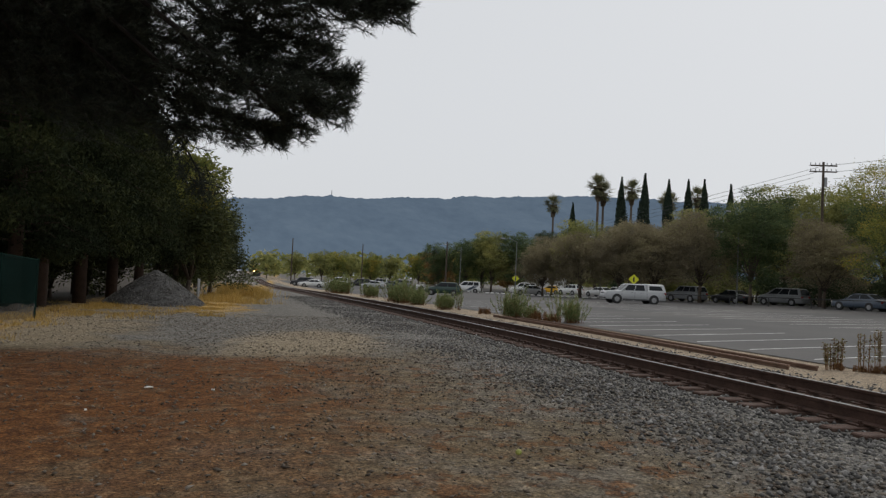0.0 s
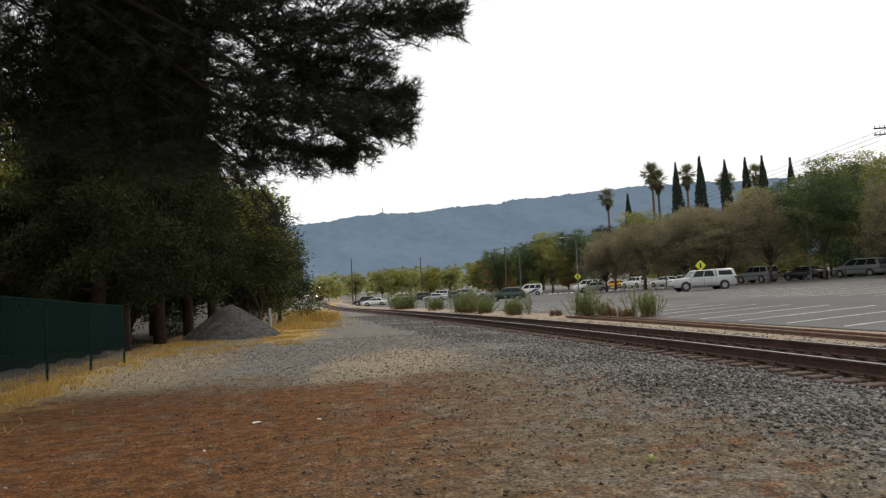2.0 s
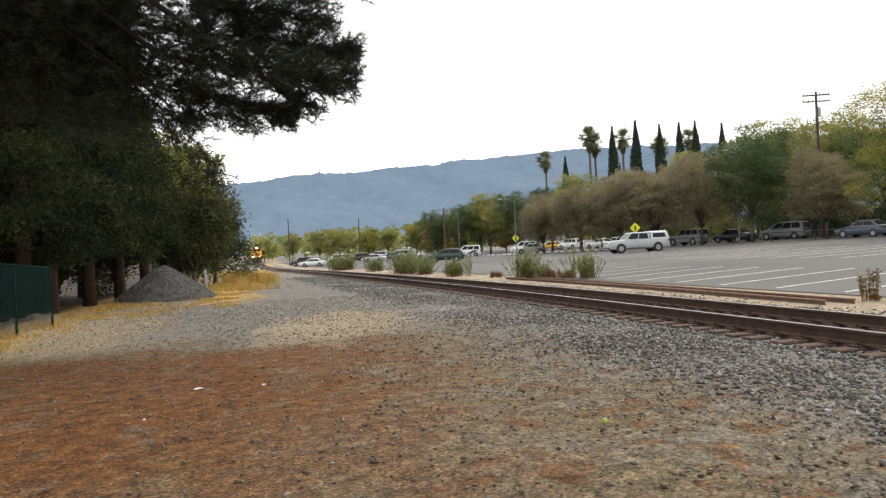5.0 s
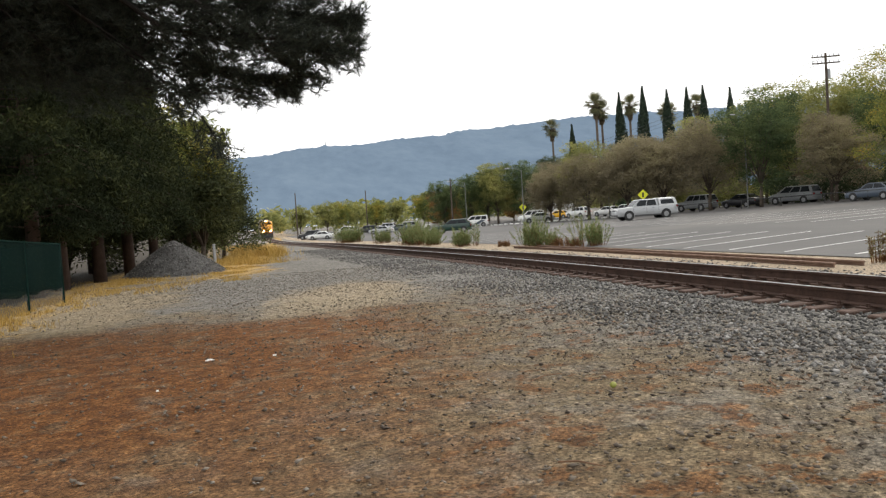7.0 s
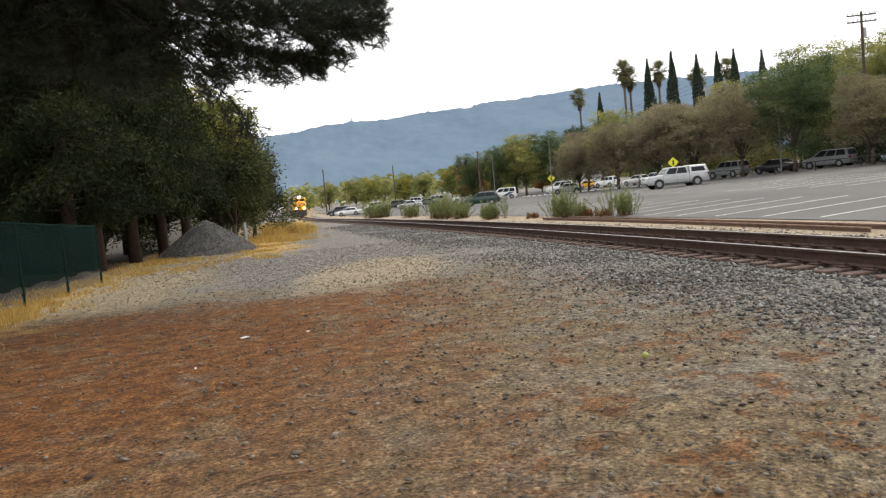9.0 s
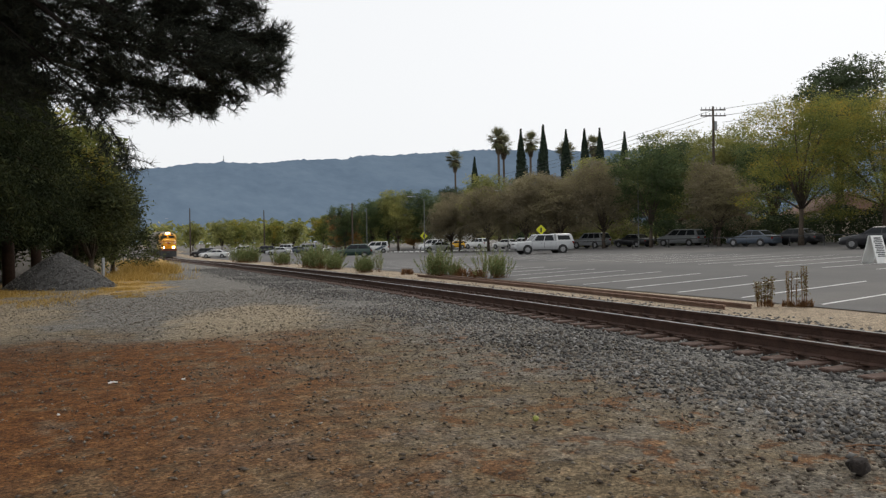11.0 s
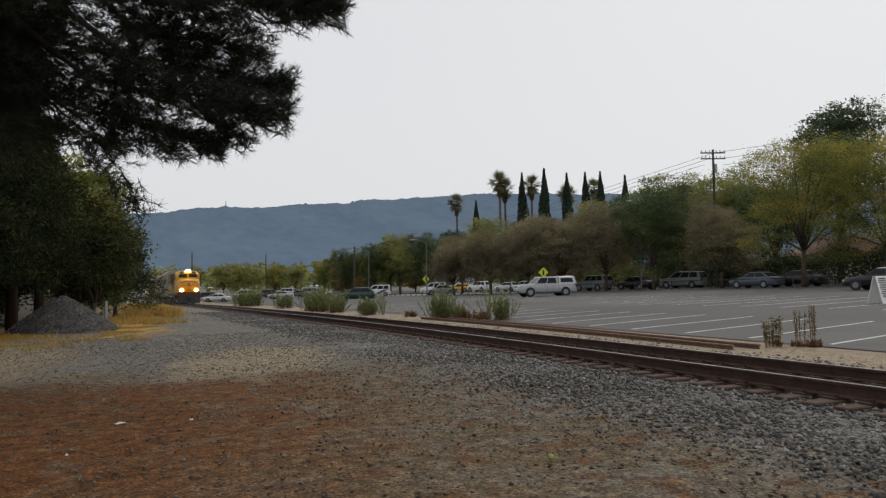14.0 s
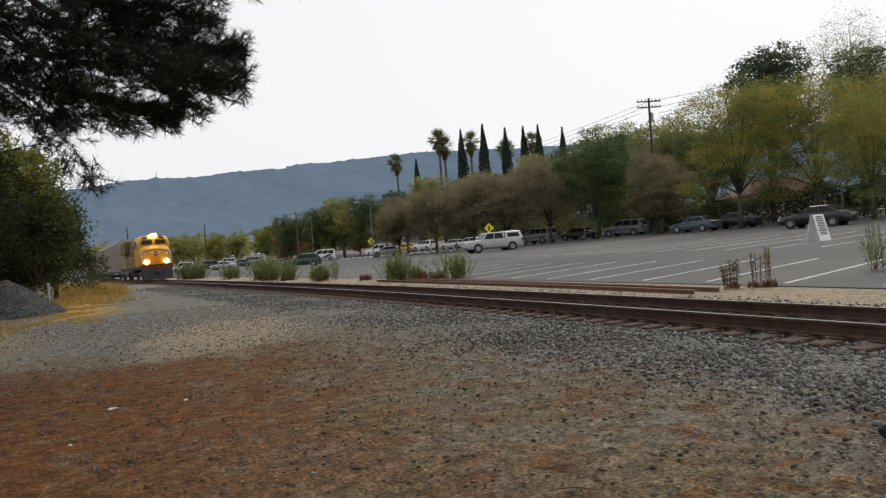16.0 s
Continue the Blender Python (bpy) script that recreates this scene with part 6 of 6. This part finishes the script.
hedge(56, 98, 57, 74, 2.8, 2.2, 203, M_LEAF_OLIVE, "olive-green hedge behind the parked cars")


def far_house(x, y, rz, w, d, h, wall, roof_m, label):
    hs = thing("house", label, "house", at_land(x, y, rz), "far houses")
    part("wall", Geo().box((0, 0, h / 2), (w, d, h)), wall, hs)
    o = 0.5
    part("roof", Geo().add([(-w / 2 - o, -d / 2 - o, h), (w / 2 + o, -d / 2 - o, h), (w / 2 + o, d / 2 + o, h), (-w / 2 - o, d / 2 + o, h), (-w / 2 + 1, 0, h + d * 0.28), (w / 2 - 1, 0, h + d * 0.28)], [(0, 1, 5, 4), (2, 3, 4, 5), (1, 2, 5), (3, 0, 4), (3, 2, 1, 0)]), roof_m, hs)
    for k in range(3):
        xx = -w / 2 + w * (k + 0.5) / 3
        wdw = part("window", Geo().box((xx, -d / 2 - 0.02, h * 0.55), (1.3, 0.08, 1.1)), M_WHITE, hs)
        part("pane", Geo().box((xx, -d / 2 - 0.07, h * 0.55), (1.1, 0.03, 0.9)), M_GLASS, wdw)


M_STUCCO = surface("pale_stucco", (0.5, 0.42, 0.33), (0.64, 0.55, 0.44), 2, 0.9, 0, 0.2)
M_TERRA = surface("terracotta_roof", (0.17, 0.095, 0.07), (0.27, 0.16, 0.115), 2, 0.9, 0, 0.3)
M_TOWN = surface("far_town_wall", (0.2, 0.215, 0.23), (0.32, 0.33, 0.34), 0.05, 0.9, 0, 0.0)
M_GREYROOF = surface("grey_roof", (0.16, 0.155, 0.15), (0.27, 0.26, 0.25), 2, 0.9, 0, 0.3)
far_house(70, 79, 60, 12, 8, 2.9, M_STUCCO, M_TERRA, "low house with a tiled roof behind the trees")
far_house(73, 62, 60, 11, 8, 2.9, M_STUCCO, M_TERRA, "low house with a tiled roof behind the hedge")
far_house(61, 142, 70, 12, 9, 3.4, M_WHITE, M_GREYROOF, "low white building behind parked cars")


def town():
    """Small pale houses at the foot of the hills."""
    rnd = random.Random(301)
    proto = {}
    for k in range(110):
        a, d = radians(rnd.uniform(-3, 28)), 1385 + 60 * rnd.random() ** 2
        x, y = d * math.sin(a), d * math.cos(a)
        z = float(np.interp(d, [1250, 1450, 1750], [2, 56, 108])) * 0.9 - 3
        w, h = rnd.uniform(4, 9), rnd.uniform(0.8, 1.4)
        hs = thing("house", "small pale far house at the foot of the hills", "house", pose(x, y, z, 0, 0, rnd.uniform(-30, 30)), "town at the foot of the hills")
        key = k % 6
        if key not in proto:
            proto[key] = (Geo().box((0, 0, h / 2 - 5), (w, 10, h + 10)).mesh("wall", (M_TOWN, M_GREYROOF, M_TOWN)[key % 3]), Geo().add([(-w / 2 - 1, -6, h), (w / 2 + 1, -6, h), (w / 2 + 1, 6, h), (-w / 2 - 1, 6, h), (-w / 2 + 1.5, 0, h + 1.1), (w / 2 - 1.5, 0, h + 1.1)], [(0, 1, 5, 4), (2, 3, 4, 5), (1, 2, 5), (3, 0, 4)]).mesh("roof", M_TOWN))
        part("wall", proto[key][0], None, hs)
        part("roof", proto[key][1], None, hs)


town()


def far_woods():
    rng = np.random.default_rng(311)
    pts = []
    for k in range(900):
        a, d = np.radians(rng.uniform(-25, 75)), 260 + 1100 * rng.random() ** 1.5
        if d < 420 and a < np.radians(1.5):
            continue
        c = np.array([d * np.sin(a), d * np.cos(a), 0])
        h = rng.uniform(6.5, 10.5) + 14 * max(0, d - 600) / 550
        n = 62
        q = rng.normal(size=(n, 3))
        q /= np.linalg.norm(q, axis=1, keepdims=True)
        pts.append(c + q * np.array([5, 5, h * 0.5]) * rng.uniform(0.6, 1, (n, 1)) + [0, 0, h * 0.5])
    v, f = leaf_cards(np.concatenate(pts), 1.05, rng, 1.2)
    tagged(new("far_woods", np_mesh("far_woods", v, f, M_LEAF_OLIVE)), "far olive-green trees between the lot and the hills", "woods", kind="stuff")


far_woods()


# ---- fence with a green screen, and the house behind it ----
M_SCREEN = surface("green_screen_fabric", (0.004, 0.016, 0.013), (0.007, 0.028, 0.023), 1.2, 0.95, 0, 0.3, 60, 0.08)
M_FABRIC = surface("green_screen_weave", (0.003, 0.011, 0.0095), (0.0055, 0.02, 0.0175), 0.9, 0.95, 0, 0.3, 40, 0.05)
_n, _l = M_FABRIC.node_tree.nodes, M_FABRIC.node_tree.links
_t, _m = _n.new("ShaderNodeBsdfTransparent"), _n.new("ShaderNodeMixShader")
_m.inputs[0].default_value = 0.46
_l.new(_n["Principled BSDF"].outputs[0], _m.inputs[1])
_l.new(_t.outputs[0], _m.inputs[2])
_l.new(_m.outputs[0], _n["Material Output"].inputs["Surface"])
M_MESHWIRE = surface("fence_wire", (0.09, 0.09, 0.085), (0.17, 0.165, 0.155), 5, 0.5, 0.6, 0.0)
M_BEIGE = surface("beige_stucco", (0.27, 0.2, 0.11), (0.37, 0.275, 0.155), 1.5, 0.9, 0, 0.3)
# the house stucco again, with the shade of the side wall painted in
M_SHADEDWALL = surface("shaded_stucco", (0.16, 0.105, 0.06), (0.25, 0.17, 0.1), 1.5, 0.9, 0, 0.3)
M_BROWNTRIM = surface("brown_trim", (0.09, 0.05, 0.035), (0.15, 0.09, 0.06), 3, 0.7, 0, 0.1)
M_SHINGLE = surface("roof_shingle", (0.06, 0.05, 0.042), (0.13, 0.11, 0.095), 3, 0.95, 0, 0.5)


def make_fence():
    fence = thing("fence", "chain-link fence with dark green screen fabric and straw at its foot", "fence")
    pts = [(-4.2, 22.3), (-4.5, 20.0), (-4.85, 17.8), (-5.25, 15.6), (-5.65, 13.4), (-6.05, 11.2), (-6.45, 9.0)]
    heights = [1.58, 1.58, 1.68, 1.8, 1.92, 2.04, 2.14, 2.2]
    for (x, y), H in zip(pts, heights[1:]):
        z = on_land(x, y)
        part("post", Geo().tube([(x, y, z - 0.2), (x, y, z + H + 0.03)], 0.032, 8), M_SCREEN, fence)
    back = (-11.5, 24.5)
    for (x0, y0), (x1, y1), H0, H1 in zip([back] + pts, pts, heights, heights[1:]):
        z0, z1 = on_land(x0, y0), on_land(x1, y1)
        part("top_rail", Geo().tube([(x0, y0, z0 + H0), (x1, y1, z1 + H1)], 0.018, 6), M_SCREEN, fence)
        n = 14
        secs = []
        for k in range(n + 1):
            f = k / n
            x, y, z = x0 + (x1 - x0) * f, y0 + (y1 - y0) * f, z0 + (z1 - z0) * f
            H = H0 + (H1 - H0) * f
            b = 0.02 * math.sin(f * 9 + x0 * 3)
            secs.append([(x + b, y, z + 0.42 + 0.03 * math.sin(f * 11 + x0)), (x + b * 0.5 + 0.03, y, z + 0.9), (x + 0.03, y, z + H - 0.02), (x + 0.024, y, z + H - 0.02), (x + b * 0.5 + 0.024, y, z + 0.9), (x + b - 0.006, y, z + 0.42 + 0.03 * math.sin(f * 11 + x0))])
        part("screen_panel", Geo().loft(secs), M_FABRIC, fence)
        wires = Geo()
        ln = math.hypot(x1 - x0, y1 - y0)
        m = int(ln / 0.11)
        for k in range(m):
            for sgn in (-1, 1):
                f0, f1 = (k + 0.5) / m, min(1, max(0, (k + 0.5 + sgn * 2.8) / m))
                wires.tube([(x0 + (x1 - x0) * f0, y0 + (y1 - y0) * f0, z0 + (z1 - z0) * f0 + 0.03), (x0 + (x1 - x0) * f1, y0 + (y1 - y0) * f1, z0 + (z1 - z0) * f1 + 0.44)], 0.004, 3)
        part("chain_link", wires, M_MESHWIRE, fence)


make_fence()


def make_house():
    hs = thing("house", "two-storey beige house with brown trim behind the fence", "house", pose(-10.1, 26.7, on_land(-10.1, 26.7)))
    # walls with thickness round an empty inside
    w, d, h, t = 12.0, 11.0, 5.75, 0.2
    part("front_wall", Geo().box((-w / 2, t / 2, h / 2), (w, t, h)), M_BEIGE, hs, "beige stucco wall")
    part("side_wall", Geo().box((-t / 2, d / 2 + t / 2, h / 2), (t, d - t, h)), M_SHADEDWALL, hs, "stucco wall coloured brown for its shaded side")
    part("back_wall", Geo().box((-w / 2, d + t / 2, h / 2), (w, t, h)), M_BEIGE, hs)
    part("end_wall", Geo().box((-w + t / 2, d / 2 + t / 2, h / 2), (t, d - t, h)), M_BEIGE, hs)
    part("corner_board", Geo().box((0.02, -0.02, h / 2), (0.28, 0.28, h)), M_BROWNTRIM, hs)
    o = 0.75
    part("roof", Geo().loft([[(-w - o, -o, h - 0.02), (o, -o, h - 0.02), (o, d + o, h - 0.02), (-w - o, d + o, h - 0.02)], [(-w - o, -o, h + 0.16), (o, -o, h + 0.16), (o, d + o, h + 0.16), (-w - o, d + o, h + 0.16)], [(-w + 4, 5, h + 2.1), (-4.5, 5, h + 2.1), (-4.5, 6, h + 2.1), (-w + 4, 6, h + 2.1)]]), M_SHINGLE, hs, "brown shingle hip roof")
    part("gutter", Geo().box((o + 0.06, d / 2, h + 0.08), (0.12, d + 2 * o, 0.13), 0, 0.03).box((-w / 2, -o - 0.06, h + 0.08), (w + 2 * o, 0.12, 0.13), 0, 0.03), M_STEEL, hs, "pale gutter")
    part("downspout", Geo().tube([(0.55, -o - 0.05, h), (0.3, -0.25, h - 0.3), (0.22, -0.22, h - 0.45), (0.22, -0.22, 0.1)], 0.05, 6), M_BEIGE, hs, "tan downspout")
    part("carport_roof", Geo().box((-4.6, -1.9, 2.75), (13.0, 3.7, 0.26), 0, 0.02), M_BROWNTRIM, hs, "brown carport fascia and flat roof")
    for k in range(3):
        part("carport_post", Geo().box((1.4 - 4.0 * k, -3.4, 1.31), (0.14, 0.14, 2.62), 0, 0.02), M_BEIGE, hs)
    for k in range(2):
        wdw = part("window", Geo().box((-3.2 - 4 * k, -0.03, 4.2), (1.6, 0.1, 1.2), 0, 0.01), M_BROWNTRIM, hs)
        part("pane", Geo().box((-3.2 - 4 * k, -0.085, 4.2), (1.4, 0.02, 1.0)), M_GLASS, wdw)
    return hs


make_house()


# ---- small things on the ground ----
def litter():
    for k, (x, y, w, mat, lab, nm) in enumerate(((-0.05, 9.68, 0.1, M_WHITE, "crumpled white paper scrap on red earth", "paper_scrap"), (0.72, 9.55, 0.06, M_WHITE, "crumpled white paper scrap on red earth", "paper_scrap"), (-0.5, 8.1, 0.035, M_WHITE, "small white paper scrap on red earth", "paper_scrap"), (3.4, 5.9, 0.06, M_FRUIT, "small green fruit lying on the gravel", "fruit"))):
        rnd = random.Random(k)
        g = Geo()
        n = 6
        vs, fs = [], []
        for i in range(n):
            for j in range(3):
                vs.append((w * (i / (n - 1) - 0.5), w * 0.26 * (j - 1) + rnd.uniform(-0.008, 0.008), 0.01 + rnd.uniform(0, 0.013)))
        for i in range(n - 1):
            for j in range(2):
                fs.append((i * 3 + j, i * 3 + j + 1, i * 3 + j + 4, i * 3 + j + 3))
        if nm == "fruit":
            secs = []
            for i in range(7):
                q = math.pi * i / 6
                secs.append([(w * 0.5 * max(0.05, math.sin(q)) * math.cos(b), w * 0.5 * max(0.05, math.sin(q)) * math.sin(b), w * 0.45 * (1 - math.cos(q))) for b in (2 * math.pi * j / 8 for j in range(8))])
            g.loft(secs)
        else:
            g.add(vs, fs)
            top = len(vs)
            g.add([(a, b, c - 0.008) for a, b, c in vs], [tuple(reversed(f)) for f in fs])
        ob = tagged(new(nm, g.mesh(nm, mat)), lab, "litter" if nm != "fruit" else "fruit", "litter")
        ob.matrix_basis = pose(x, y, on_land(x, y, 0.012), 0, 0, 20 + 50 * k)


litter()


def stick(x, y, rz, ln, r):
    g = Geo().tube([(-ln / 2, 0, 0.012), (-ln * 0.1, 0.02, 0.02), (ln / 2, -0.015, 0.012)], [r, r * 0.9, r * 0.5], 6)
    ob = tagged(new("stick", g.mesh("stick", M_STICK)), "dry brown stick lying on the earth", "stick", "sticks")
    ob.matrix_basis = pose(x, y, on_land(x, y, 0.01), 0, 0, rz)


for a in ((0.25, 4.45, 10, 0.42, 0.011), (2.3, 4.2, -40, 0.3, 0.006), (4.6, 5.4, 60, 0.35, 0.008), (3.1, 6.6, 20, 0.3, 0.006), (-2.1, 6.3, 30, 0.35, 0.008), (5.2, 4.1, -20, 0.3, 0.008)):
    stick(*a)

cv, cf = [], []
for i in range(7):
    for j in range(10):
        q, b = math.pi * i / 6, 2 * math.pi * j / 10
        r = 0.058 * (1 + 0.75 * noise.noise((math.cos(b) * 1.4, math.sin(b) * 1.4, i * 0.6)) + 0.35 * noise.noise((math.cos(b) * 4, math.sin(b) * 4, i * 1.7)))
        cv.append((r * math.sin(q) * math.cos(b), r * math.sin(q) * math.sin(b), 0.045 - 0.056 * math.cos(q) + 0.3 * (r - 0.058)))
for i in range(6):
    for j in range(10):
        cf.append((i * 10 + j, i * 10 + (j + 1) % 10, i * 10 + 10 + (j + 1) % 10, i * 10 + 10 + j))
rock = tagged(new("dark_rock", Geo().add(cv, cf).mesh("dark_rock", surface("dark_rock", (0.015, 0.012, 0.01), (0.05, 0.04, 0.035), 20, 0.95, 0, 0.8), True)), "dark lump of rock lying on pale gravel", "rock")
rock.matrix_basis = pose(4.62, 3.69, on_land(4.62, 3.69, 0.0)) @ Matrix.Diagonal((1.15, 1.15, 1.15, 1))

stump = tagged(new("marker_post", Geo().box((0, 0, 0.55), (0.14, 0.1, 1.1), 0, 0.02).mesh("marker_post", M_STEEL)), "grey weathered post beside the gravel heap", "post")
stump.matrix_basis = at_land(-0.9, 43.5, 20)


# ---- what moves: the train, rolling towards the viewer ----
def train_front(t):
    return 79.5 + 14.2 * (16.0 - t)


def motions():
    for ob, behind, length in CONSIST:
        rows = []
        for k in range(17):
            t = float(k)
            s0 = train_front(t) + behind
            s1 = s0 + length
            u0, u1, z0, z1 = float(track_u(s0)), float(track_u(s1)), float(rail_z(s0)), float(rail_z(s1))
            yaw = -math.degrees(math.atan2(u1 - u0, length))
            tilt = math.degrees(math.atan2(z1 - z0, length))
            rows.append((t, pose(u0, s0, z0 + 0.004, tilt, 0, yaw)))
        walk(ob, rows)


motions()
